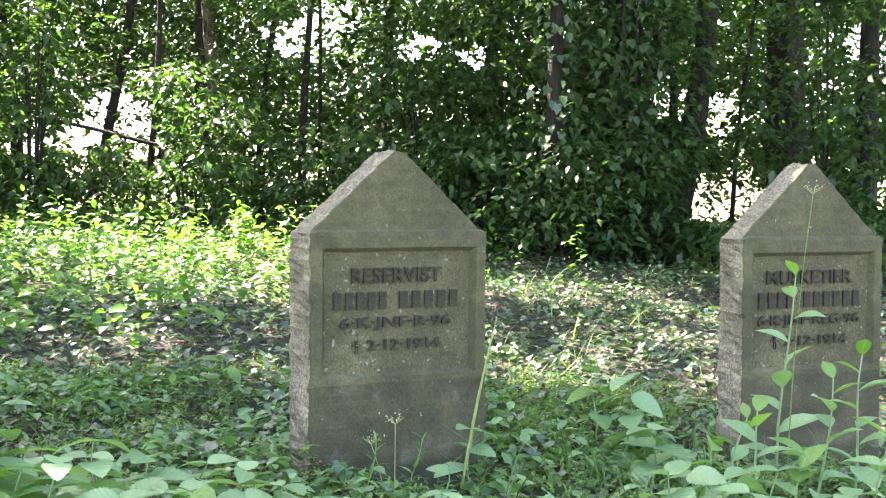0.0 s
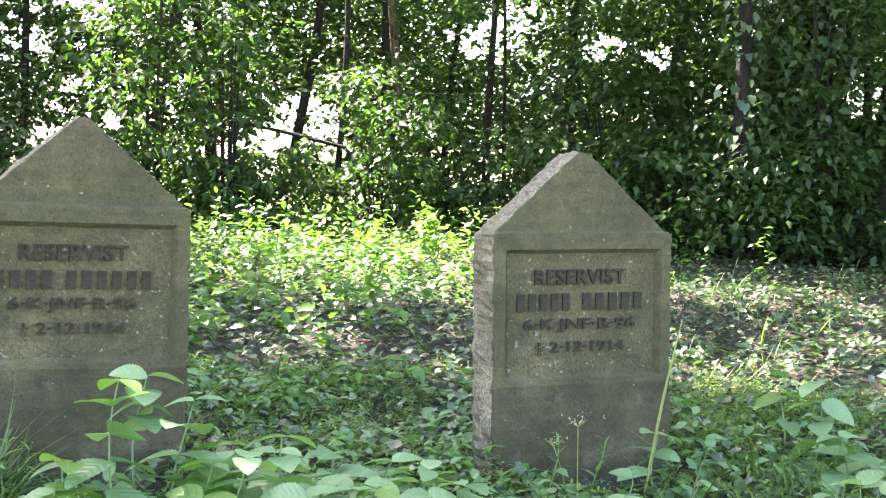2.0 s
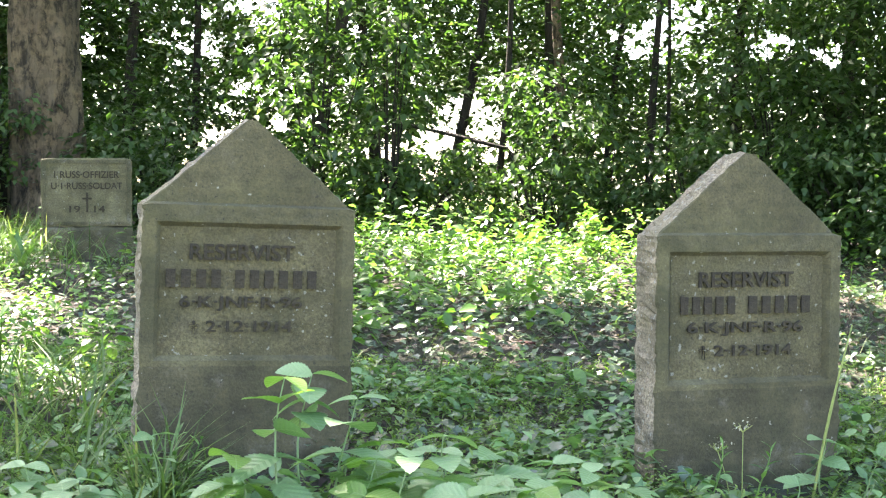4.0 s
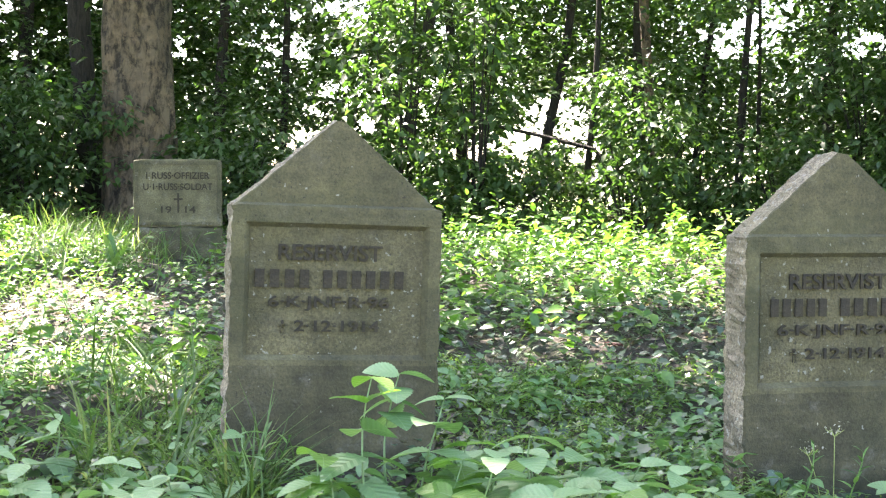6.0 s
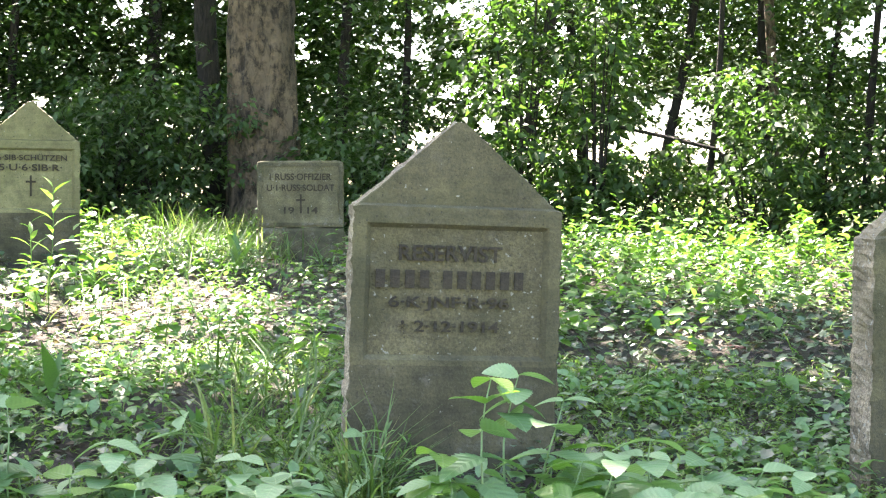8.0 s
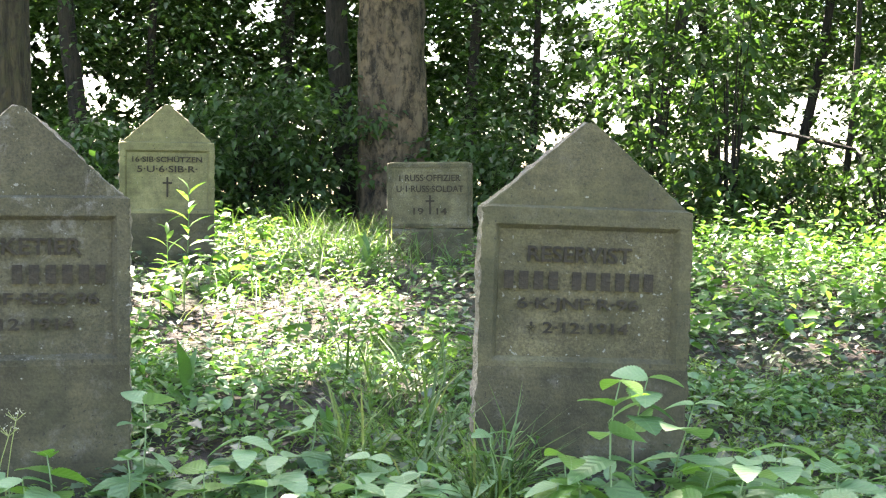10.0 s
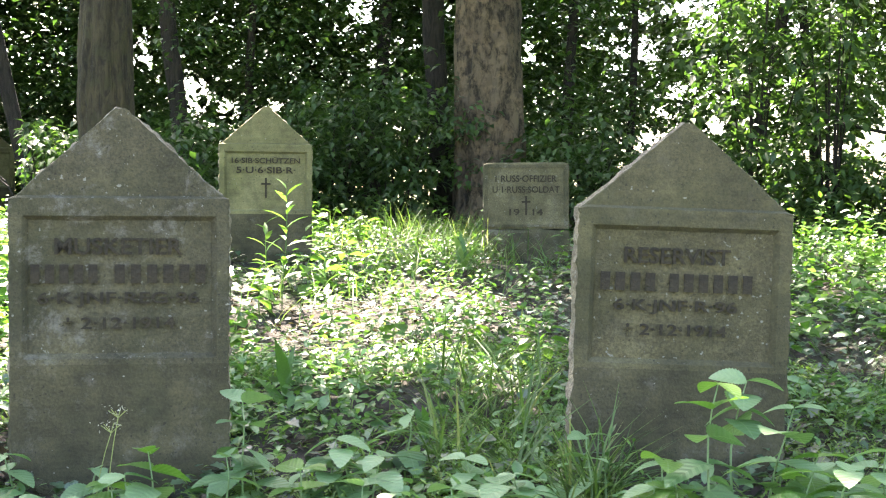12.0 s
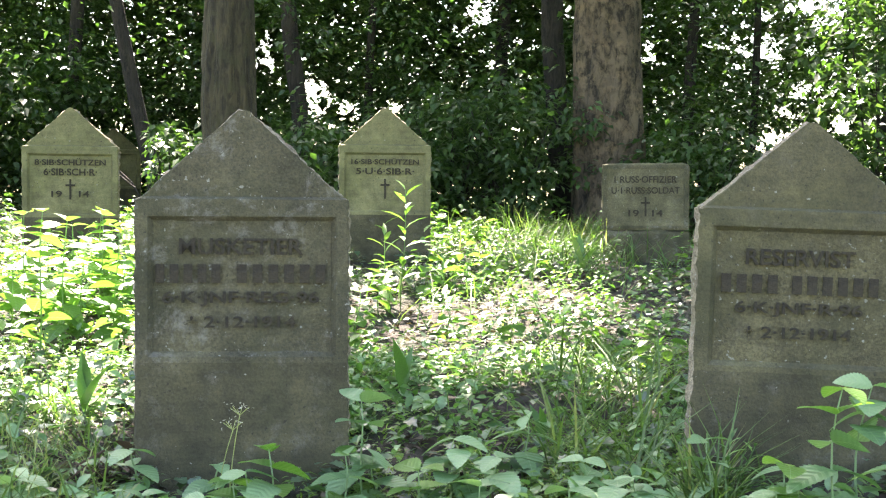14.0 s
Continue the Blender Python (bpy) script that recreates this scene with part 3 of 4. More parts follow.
# direction, distance, radius, lean, bend, bark, height
TREES = [(-29.85, 12.6, 0.315, 0.0, 0.03, BARK, 9), (-45.15, 9.9, 0.19, 0.012, 0.02, BARK_OLIVE, 8), (-31.3, 13.6, 0.12, -0.07, 0.05, BARK_DARK, 8),
         (-26.5, 15.5, 0.07, 0.0, 0.05, BARK_DARK, 7), (-24.1, 16.0, 0.05, 0.0, 0.04, BARK_DARK, 6), (-20.3, 14.6, 0.075, 0.2, 0.08, BARK_DARK, 7),
         (-35.0, 17.0, 0.10, 0.12, 0.06, BARK_DARK, 7), (-42.0, 14.5, 0.10, -0.05, 0.08, BARK_DARK, 7), (-39.5, 16.5, 0.06, 0.03, 0.05, BARK_DARK, 7),
         (-47.3, 13.5, 0.075, -0.23, 0.03, BARK_DARK, 7), (-51.5, 16.0, 0.09, 0.04, 0.05, BARK_DARK, 7), (-55.0, 14.0, 0.1, 0.02, 0.05, BARK_DARK, 7),
         (-10.2, 15.5, 0.09, 0.05, 0.06, BARK_DARK, 7), (-9.1, 14.6, 0.06, -0.03, 0.05, BARK, 7), (-7.8, 16.5, 0.045, 0.12, 0.05, BARK_DARK, 6), (-5.7, 14.2, 0.045, 0.03, 0.04, BARK_DARK, 6),
         (-4.7, 15.0, 0.025, -0.05, 0.05, BARK_DARK, 5), (-14.2, 15.0, 0.06, 0.15, 0.07, BARK_DARK, 6), (-12.3, 13.4, 0.035, 0.08, 0.06, BARK_DARK, 5), (-16.9, 16.5, 0.07, -0.04, 0.06, BARK_DARK, 6),
         (-2.5, 17.0, 0.08, 0.05, 0.06, BARK_DARK, 7), (1.8, 15.6, 0.09, 0.03, 0.05, BARK_DARK, 7), (4.45, 11.9, 0.07, 0.005, 0.02, BARK_DARK, 7), (7.1, 12.5, 0.15, 0.02, 0.03, BARK_DARK, 7),
         (8.95, 12.8, 0.115, 0.13, 0.06, BARK_DARK, 7), (8.8, 15.5, 0.06, 0.06, 0.05, BARK_DARK, 6), (13.7, 14.2, 0.2, 0.0, 0.03, BARK_DARK, 8), (11.45, 14.0, 0.025, 0.1, 0.06, BARK_DARK, 5),
         (17.0, 13.5, 0.11, -0.03, 0.05, BARK_DARK, 7), (20.5, 12.0, 0.12, 0.0, 0.05, BARK_DARK, 7),
         # trees outside the view, added to carry the shade leaves on those sides
         (-64.0, 8.5, 0.2, 0.02, 0.05, BARK_OLIVE, 8), (-75.0, 5.5, 0.18, 0.0, 0.05, BARK_DARK, 8), (27.0, 9.0, 0.18, 0.0, 0.05, BARK_DARK, 8)]
tree_xy = np.array([(d * math.sin(radians(a)), d * math.cos(radians(a))) for a, d, *_ in TREES])

# ground spots meant to be sunlit; leaves that would shade them are left out: x, y, radius
LIT = [(-4.0, 2.9, 0.75), (-5.2, 8.0, 0.9), (-5.9, 7.6, 0.6), (-3.1, 3.95, 0.3), (-2.75, 4.4, 0.22), (-3.5, 4.5, 0.35), (-2.2, 4.2, 0.2), (-4.4, 3.4, 1.0), (-5.0, 4.1, 1.2), (-9.5, 7.2, 1.6), (-7.3, 5.8, 1.3), (-1.1, 8.0, 0.5), (-2.0, 7.4, 0.45), (-3.9, 5.5, 0.95), (-4.6, 4.6, 0.7), (-6.2, 5.0, 1.5), (-5.3, 3.6, 0.6), (-6.9, 3.8, 0.9), (-4.7, 7.7, 0.5), (-7.8, 5.0, 1.5), (-9.3, 5.2, 1.2), (-5.2, 3.9, 0.5), (-5.2, 6.3, 0.6), (-2.3, 11.2, 1.5), (-2.4, 8.9, 1.0), (-1.3, 9.2, 0.7), (-3.2, 8.5, 0.5), (0.6, 6.4, 0.25), (-2.2, 6.3, 0.25), (-0.6, 9.4, 0.6), (-3.4, 9.6, 0.8), (-8.8, 7.2, 1.3), (0.6, 8.6, 0.5), (1.7, 8.4, 0.5), (1.2, 9.2, 0.4), (-1.4, 10.5, 0.8), (-0.2, 10.5, 0.5), (-3.2, 11.3, 1.0), (-2.9, 7.9, 0.45), (-1.5, 7.2, 0.3), (1.2, 7.2, 0.25), (-5.6, 8.4, 0.5)]


def dapple(p):
    """Pattern that keeps some unseen leaves, to break the sunlit spots into dapples."""
    x, y = p[:, 0], p[:, 1]
    return np.sin(9.1 * x + 2.0 * np.sin(6.3 * y)) * np.sin(8.3 * y + 1.6 * np.sin(7.1 * x)) + 0.35 * np.sin(3.1 * x + 2.2 * y)


# the leaves of the wood's edge in low sprays, and an unseen canopy overhead, added to shape sun and shade; each belongs
# to the nearest tree
x, y, az, d, g = polar(24000, -62, 24, 12.2, 22.0, 11)
z = ground_z(x, y) + 0.2 + 4.0 * g.random(len(x)) ** np.where(g.random(len(x)) < 0.1, 2.5, 0.85)
near = g.random(len(x)) < np.where(az < -27, 0.6 * (d < 15.5), 0.35 * (d < 14.5))
clump = np.array([noise.noise(Vector((a * 0.9, b * 0.9, h * 1.5))) for a, b, h in zip(x.tolist(), y.tolist(), z.tolist())])
near |= clump < -0.06
near |= (az < -48) & (d < 15.5) & (z < ground_z(x, y) + 1.4)
x, y, z = x[~near], y[~near], z[~near]
per = 24
c = np.repeat(np.stack([x, y, z], 1), per, 0)
rad, ang = 0.4 * np.sqrt(g.random(len(c))), g.uniform(0, 2 * math.pi, len(c))
tilt = np.repeat(g.uniform(-0.35, 0.35, (len(x), 2)), per, 0)
low = c + np.stack([rad * np.cos(ang), rad * np.sin(ang), rad * np.cos(ang) * tilt[:, 0] + rad * np.sin(ang) * tilt[:, 1] - 0.35 * rad * rad + g.normal(0, 0.03, len(c))], 1)
deep = polar(6000, -63, -26, 19.0, 27.0, 12)
dz = ground_z(deep[0], deep[1]) + 0.2 + 5.0 * g.random(6000)
back = polar(4200, -27, 24, 17.5, 25.0, 16)
bz = ground_z(back[0], back[1]) + 0.3 + 4.2 * g.random(4200)
deep = np.concatenate([np.stack([deep[0], deep[1], dz], 1), np.stack([back[0], back[1], bz], 1)])
deep = np.repeat(deep, 14, 0)
deep = deep + g.normal(0, 0.35, deep.shape)
low_az, low_d = np.degrees(np.arctan2(low[:, 0], low[:, 1])), np.hypot(low[:, 0], low[:, 1])
# view gaps, and no leaves between the camera and the two stout trunks
keep = view_gap_filter(low, 0.27, g) & ~((abs(low_az + 29.85) < 1.9) & (low_d < 13)) & ~((abs(low_az + 45.15) < 1.6) & (low_d < 12.5))
low_fall = low[:, :2] - np.outer(low[:, 2] / TO_SUN.z, np.array(TO_SUN)[:2])
for hx, hy, hr in LIT:
    keep &= ~((np.hypot(low_fall[:, 0] - hx, low_fall[:, 1] - hy) < hr) & (low_d < 16) & (g.random(len(low)) < 0.6))
low = low[keep]
low_yaw, low_size = (ang + g.normal(0, 0.6, len(c)))[keep], g.uniform(0.045, 0.1, len(c))[keep]
deep = deep[view_gap_filter(deep, 0.2, g)]
low = np.concatenate([low, deep])
low_yaw, low_size = np.concatenate([low_yaw, g.uniform(0, 6.28, len(deep))]), np.concatenate([low_size, g.uniform(0.12, 0.22, len(deep))])

n = 62000
top = np.stack([g.uniform(-25, 9, n), g.uniform(-3, 24, n), g.uniform(4.6, 8.2, n)], 1)
k = top[:, 2] / TO_SUN.z
fall = top[:, :2] - np.outer(k, np.array(TO_SUN)[:2])
hole = np.zeros(n, dtype=bool)
for hx, hy, hr in LIT:
    q = np.hypot(fall[:, 0] - hx, fall[:, 1] - hy) / (hr + 0.07)
    hole |= q < 0.75 + 0.5 * g.random(n)
hole &= dapple(fall) > -0.72
speck = np.sin(fall[:, 0] * 7.1 + 1.3 * np.sin(fall[:, 1] * 5)) * np.sin(fall[:, 1] * 6.3 + 1.7 * np.sin(fall[:, 0] * 4.3))
front = (top[:, 1] < 4.4) & (top[:, 0] > -6.5) & (g.random(n) < 0.95) | (np.hypot(top[:, 0], top[:, 1]) > 14) & (np.degrees(np.arctan2(top[:, 0], top[:, 1])) > -27) & (g.random(n) < 0.6)      # left out on the far side and behind the camera, to let light in
# leaves whose shadow falls out of view are mostly dropped, for more skylight
front |= ((np.hypot(fall[:, 0], fall[:, 1]) < 3.1) | (fall[:, 1] < 1.2)) & (top[:, 0] > -12) & (g.random(n) < 0.92)
top = top[~hole & ~(speck > 0.93) & ~front]
# unseen leaves added only for shade: over the deep wood, and sunward of the row of stones
hx, hy, _, hd, _ = polar(19000, -64, -26, 11.5, 27.0, 13)
high = np.stack([hx, hy, g.uniform(5.5, 8.5, len(hx))], 1)
hx, hy, _, hd, _ = polar(9000, -26, 26, 11.0, 21.0, 15)
high = np.concatenate([high, np.stack([hx, hy, g.uniform(5.5, 8.0, len(hx))], 1)])
sx, sy, _, _, _ = polar(2600, -60, 22, 3.2, 5.4, 14)
lift = g.uniform(5.0, 8.0, len(sx)) / TO_SUN.z
shade = np.stack([sx + lift * TO_SUN.x, sy + lift * TO_SUN.y, lift * TO_SUN.z], 1)
more = np.concatenate([high, shade])
fall = more[:, :2] - np.outer(more[:, 2] / TO_SUN.z, np.array(TO_SUN)[:2])
hole = np.zeros(len(more), dtype=bool)
for hx, hy, hr in LIT:
    hole |= np.hypot(fall[:, 0] - hx, fall[:, 1] - hy) < (hr + 0.1) * (0.8 + 0.4 * g.random(len(more)))
hole &= dapple(fall) > -0.72
more = more[~hole]
n_more = len(more)
top = np.concatenate([top, more])
top_yaw, top_size = g.uniform(0, 2 * math.pi, len(top)), g.uniform(0.17, 0.3, len(top))
top_size[-n_more:] *= 1.45

low_owner = np.argmin(((low[:, None, :2] - tree_xy[None]) ** 2).sum(2), 1)
top_owner = np.argmin(((top[:, None, :2] - tree_xy[None]) ** 2).sum(2), 1)
for i, (a, dist, radius, lean, bend, bark, height) in enumerate(TREES):
    base = at_ground(a, dist)
    thing = new("tree")
    thing.location = base
    turn = pose(0, 0, 0, 0, 0, -a)
    me = mesh("trunk", *trunk_mesh(radius, height, lean, bend, 0.55 if radius > 0.15 else 0.2, i + 1, 56 if radius > 0.15 else 10, (0 if i < 2 else 5) if radius > 0.08 else 2), True)
    me.transform(turn)
    part("trunk", me, bark, thing)
    s = low_owner == i
    if s.any():
        m = int(s.sum())
        part("crown", scatter("crown", DIAMOND, low[s] - np.array(base), low_yaw[s], g.normal(-0.25, 0.35, m), g.normal(0, 0.35, m), low_size[s]), SHRUB, thing)
    s = top_owner == i
    if s.any():
        m = int(s.sum())
        part("upper_crown", scatter("upper_crown", DIAMOND, top[s] - np.array(base), top_yaw[s], g.normal(0, 0.4, m), g.normal(0, 0.4, m), top_size[s]), CANOPY, thing)
    if a == 7.1 or a == 4.45:
        m = 1500 if a == 7.1 else 420
        w, h = g.uniform(0, 2 * math.pi, m), g.uniform(0.1, 4.2, m)
        r = radius + g.uniform(0.05, 0.36 if a == 7.1 else 0.16, m)
        pts = np.stack([r * np.cos(w), r * np.sin(w), h], 1)
        part("ivy", scatter("ivy", IVY_LEAF, pts, w, g.normal(-0.9, 0.3, m), g.normal(0, 0.3, m), g.uniform(0.06, 0.11, m)), IVY, thing, "dark climbing ivy")
    kind = ("stout tree with grey flaking bark behind the stones" if radius > 0.25 else "olive-barked tree trunk in shade" if bark is BARK_OLIVE else
            "dark ivy-clad tree at the wood's edge" if a == 7.1 else "slim dark-barked woodland tree with backlit leaves" if radius < 0.085 else "dark woodland tree with leafy low branches")
    tagged(thing, kind, "tree", "woodland trees")

# ---- shrubs ----
# direction, distance, half width, height, leaf size, leaves
SHRUBS = [(-10.0, 12.4, 0.75, 1.35, 0.10, 1300), (-7.5, 12.6, 0.6, 1.0, 0.10, 800), (-4.0, 12.3, 0.6, 0.95, 0.09, 900), (-1.0, 12.4, 0.8, 0.9, 0.09, 1100), (2.2, 12.2, 0.75, 1.0, 0.1, 1100),
          (4.7, 11.7, 0.7, 0.75, 0.1, 1100), (6.6, 11.8, 0.6, 1.0, 0.11, 1000), (8.5, 12.0, 0.6, 0.8, 0.1, 800), (14.0, 11.0, 0.7, 0.55, 0.1, 600), (17.0, 12.0, 0.9, 0.8, 0.1, 900),
          (-15.2, 12.6, 0.9, 0.75, 0.1, 1000), (-18.8, 12.4, 0.9, 0.75, 0.1, 1000), (-22.8, 12.0, 0.8, 0.7, 0.1, 900), (-25.8, 12.2, 0.7, 0.9, 0.1, 900), (-16.3, 12.2, 0.4, 2.4, 0.13, 500), (-19.2, 12.6, 0.8, 2.6, 0.13, 1100),
          (-33.5, 12.6, 0.9, 1.25, 0.1, 1300), (-36.2, 12.8, 0.9, 1.15, 0.1, 1300), (-39.8, 12.4, 0.9, 0.8, 0.1, 1000), (-43.0, 11.6, 0.7, 0.8, 0.1, 800), (-47.5, 12.0, 0.8, 0.75, 0.1, 800),
          (-52.4, 15.5, 1.1, 1.5, 0.13, 1500), (-55.5, 15.0, 1.0, 1.6, 0.13, 1200), (-58.5, 14.5, 0.9, 1.4, 0.12, 900), (11.2, 12.0, 0.6, 0.35, 0.1, 400), (6.2, 13.0, 0.75, 3.0, 0.12, 1800), (7.7, 12.2, 0.65, 3.1, 0.12, 1900), (2.2, 13.4, 0.8, 2.7, 0.11, 1900), (15.3, 12.4, 0.8, 2.8, 0.12, 1100), (8.9, 12.6, 0.35, 1.4, 0.11, 600), (18.6, 12.0, 0.8, 2.7, 0.12, 900), (-0.6, 13.0, 0.8, 2.2, 0.11, 1500)]
for i, (a, dist, half, height, size, m) in enumerate(SHRUBS):
    g = np.random.default_rng(200 + i)
    base = at_ground(a, dist, -0.03)
    thing = new("shrub")
    thing.location = base
    stems = []
    tips = []
    for _ in range(9):
        w, q = g.uniform(0, 2 * math.pi), g.uniform(0.2, 0.8)
        tip = Vector((math.cos(w) * half * q, math.sin(w) * half * q, height * g.uniform(0.6, 0.95)))
        tips.append(tip)
        stems.append(tube_data([Vector((0.05 * math.cos(w), 0.05 * math.sin(w), -0.05)), tip * 0.5 + Vector((0, 0, 0.06)), tip], [0.012, 0.009, 0.004], 5))
    part("stem", mesh("stem", *join(stems)), BARK_DARK, thing)
    k = m // 7
    w, q, h = g.uniform(0, 2 * math.pi, k), np.sqrt(g.random(k)), g.random(k) ** 0.8
    shape = np.sqrt(np.clip(1.05 - (2 * h - 0.8) ** 2 / 1.6, 0.1, 1))
    c = np.stack([half * q * shape * np.cos(w), half * q * shape * np.sin(w), 0.1 + height * h * (0.75 + 0.35 * g.random(k))], 1)
    c = np.repeat(c, 14, 0)
    m = len(c)
    ang, r = g.uniform(0, 2 * math.pi, m), 0.2 * np.sqrt(g.random(m))
    pts = c + np.stack([r * np.cos(ang), r * np.sin(ang), g.normal(0, 0.045, m) - 0.3 * r * r], 1)
    ok = view_gap_filter(pts + np.array(base), 0.1, g)
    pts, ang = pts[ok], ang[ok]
    m = len(pts)
    part("foliage", scatter("foliage", LEAFLET, pts, ang + g.normal(0, 0.5, m), g.normal(-0.3, 0.35, m), g.normal(0, 0.4, m), g.uniform(0.6, 1.1, m) * size), SHRUB, thing)
    tagged(thing, "dense dark-green shrub at the foot of the trees", "shrub", "undergrowth shrubs")

# ---- ground cover ----


def patch_noise(x, y, s, o):
    return np.array([noise.noise(Vector((float(a) * s + o, float(b) * s, o))) for a, b in zip(x, y)])


def cover(name, template, mat, x, y, up, g, size, label, category, pitch=(-0.1, 0.3)):
    n = len(x)
    pos = np.stack([x, y, ground_z(x, y) + up], 1)
    ob = part(name, scatter(name, template, pos, g.uniform(0, 2 * math.pi, n), g.normal(*pitch, n), g.normal(0, 0.3, n), size), mat)
    return tagged(ob, label, category, kind="stuff")


# the stones, and spots before two of them kept clear for the camera's view
CLEAR_SPOTS = np.array([polar_place(*p, 0)[:2] for p in ((-2.15, 4.29), (-22.23, 4.06), (-44.52, 3.97), (14.35, 4.86), (-38.83, 9.24), (-51.25, 9.3), (-28.25, 9.75), (-28.2, 9.3), (-27.6, 9.0), (-28.9, 9.0), (-28.2, 8.5), (-38.8, 8.7), (-38.3, 8.4))])


def clear(x, y, r=0.2):
    return (((np.stack([x, y], 1)[:, None] - CLEAR_SPOTS[None]) ** 2).sum(2) > r * r).all(1)


# ivy carpet
x, y, az, d, g = polar(46000, -60, 22, 3.7, 11.5, 31)
p = patch_noise(x, y, 0.9, 3.0)
w = 0.32 + 0.9 * p + 0.75 * np.exp(-((az + 10) / 9) ** 2 - ((d - 6.1) / 1.9) ** 2) + 0.9 * np.exp(-((az - 7) / 6) ** 2 - ((d - 7.5) / 2.6) ** 2) + 0.4 * (d < 5.4)
s = (g.random(len(x)) < w) & clear(x, y)
x, y = x[s], y[s]
cover("ivy_carpet", IVY_LEAF, IVY, x, y, 0.015 + 0.075 * g.random(len(x)) ** 1.5, g, g.uniform(0.027, 0.052, len(x)), "dark glossy ivy creeping over the woodland floor", "ivy", (-0.05, 0.35))

# dead leaves
x, y, az, d, g = polar(30000, -60, 22, 3.2, 11.5, 32)
s = clear(x, y)
cover("leaf_litter", LEAFLET, LITTER, x[s], y[s], 0.012 + 0.02 * g.random(int(s.sum())), g, g.uniform(0.02, 0.055, int(s.sum())), "brown dead leaves scattered on the soil", "leaf litter", (0, 0.25))


def herb_field(name, mat, template, n, az0, az1, d0, d1, seed, weight, tall, leaf, per, label, category="weeds"):
    """Many small upright weeds: leaves at several heights round each stem."""
    x, y, az, d, g = polar(n, az0, az1, d0, d1, seed)
    s = (g.random(n) < weight(x, y, az, d)) & clear(x, y, 0.3)
    x, y = x[s], y[s]
    h = tall * g.uniform(0.35, 1.0, len(x)) * (1 + 0.4 * np.clip((np.hypot(x, y) - 8) / 2, 0, 1) * (x > -3.6))
    x, y, h = (np.repeat(v, per) for v in (x, y, h))
    m = len(x)
    f = np.tile(np.linspace(0.25, 1.0, per), m // per)
    w = g.uniform(0, 2 * math.pi, m)
    pos = np.stack([x + 0.02 * np.cos(w), y + 0.02 * np.sin(w), ground_z(x, y) + h * f], 1)
    ob = part(name, scatter(name, template, pos, w, g.normal(0.05, 0.35, m), g.normal(0, 0.3, m), leaf * g.uniform(0.6, 1.3, m) * (1.15 - 0.4 * f)), mat)
    return tagged(ob, label, category, kind="stuff")


herb_field("low_weeds", HERB, OVAL, 15500, -60, 22, 4.3, 12.5, 41,
           lambda x, y, az, d: 0.02 + 0.6 * patch_noise(x, y, 0.7, 9.0) + 0.7 * np.exp(-((az + 13) / 6) ** 2 - ((d - 9.8) / 2.0) ** 2) + 0.3 * (az < -27) - 0.75 * np.exp(-((az + 10) / 8) ** 2 - ((d - 6.2) / 1.4) ** 2) - 0.5 * np.exp(-((az - 7) / 5) ** 2 - ((d - 7) / 2.0) ** 2) - 0.42 * np.exp(-((x + 3.9) / 0.8) ** 2 - ((y - 5.4) / 0.8) ** 2),
           0.17, 0.048, 8, "low green weeds with fresh leaves, partly in sun")
herb_field("bright_weeds", FRESH, OVAL, 3700, -60, 12, 5.2, 12.0, 42,
           lambda x, y, az, d: 0.1 + 0.6 * patch_noise(x, y, 1.1, 5.0) + 0.6 * np.exp(-((az + 12) / 6) ** 2 - ((d - 10.0) / 1.8) ** 2) + 0.4 * np.exp(-((az + 46) / 9) ** 2) - 0.7 * np.exp(-((az - 7) / 6) ** 2 - ((d - 7.5) / 2.2) ** 2) - 0.4 * np.exp(-((x + 3.8) / 0.9) ** 2 - ((y - 5.3) / 0.9) ** 2),
           0.32, 0.088, 9, "light-green leafy weeds standing in the sun")
herb_field("front_weeds", LIGHT_HERB, SLIM, 8600, -58, 20, 3.2, 5.7, 43, lambda x, y, az, d: 0.45 + 0.9 * patch_noise(x, y, 1.3, 2.0), 0.115, 0.036, 12, "fine low cleavers and weeds before the stones")
herb_field("front_leaves", NETTLE, ROUND, 2700, -58, 20, 3.2, 5.4, 44, lambda x, y, az, d: 0.4 + 0.9 * patch_noise(x, y, 1.0, 7.0), 0.11, 0.07, 5, "broad low leaves on the ground before the stones")

# grass
x, y, az, d, g = polar(42000, -60, 20, 3.4, 12.0, 51)
w = 0.03 + 0.25 * patch_noise(x, y, 0.8, 13.0) + 0.8 * np.exp(-((az + 31) / 4.0) ** 2 - ((d - 10.0) / 1.6) ** 2) + 0.4 * np.exp(-((az + 31) / 5) ** 2 - ((d - 4.3) / 0.8) ** 2) + 0.25 * (d < 4.6) * (az > 0)
s = (g.random(len(x)) < w) & clear(x, y, 0.12)
x, y = x[s], y[s]
tall = np.where((d[s] > 6) & (az[s] < -27), 0.3, 0.24)
cover("grass", BLADE, GRASS, x, y, 0.0, g, tall * g.uniform(0.4, 1.1, len(x)), "thin wild grass in loose tufts", "grass", (1.15, 0.25))

# ---- single plants ----
leaf_mesh = {}


def leaf_of(key, template):
    if key not in leaf_mesh:
        me = mesh("leaf", template[0].tolist(), template[1], True)
        leaf_mesh[key] = me
    return leaf_mesh[key]


def leaf_part(parent, key, template, mat, at, yaw, pitch, roll, size, wide=1.0):
    ob = part("leaf", leaf_of((key, mat.name), template), mat, parent)
    ob.matrix_basis = Matrix.Translation(at) @ Euler((roll, -pitch, yaw)).to_matrix().to_4x4() @ Matrix.Diagonal((size, size * wide, size, 1))
    return ob


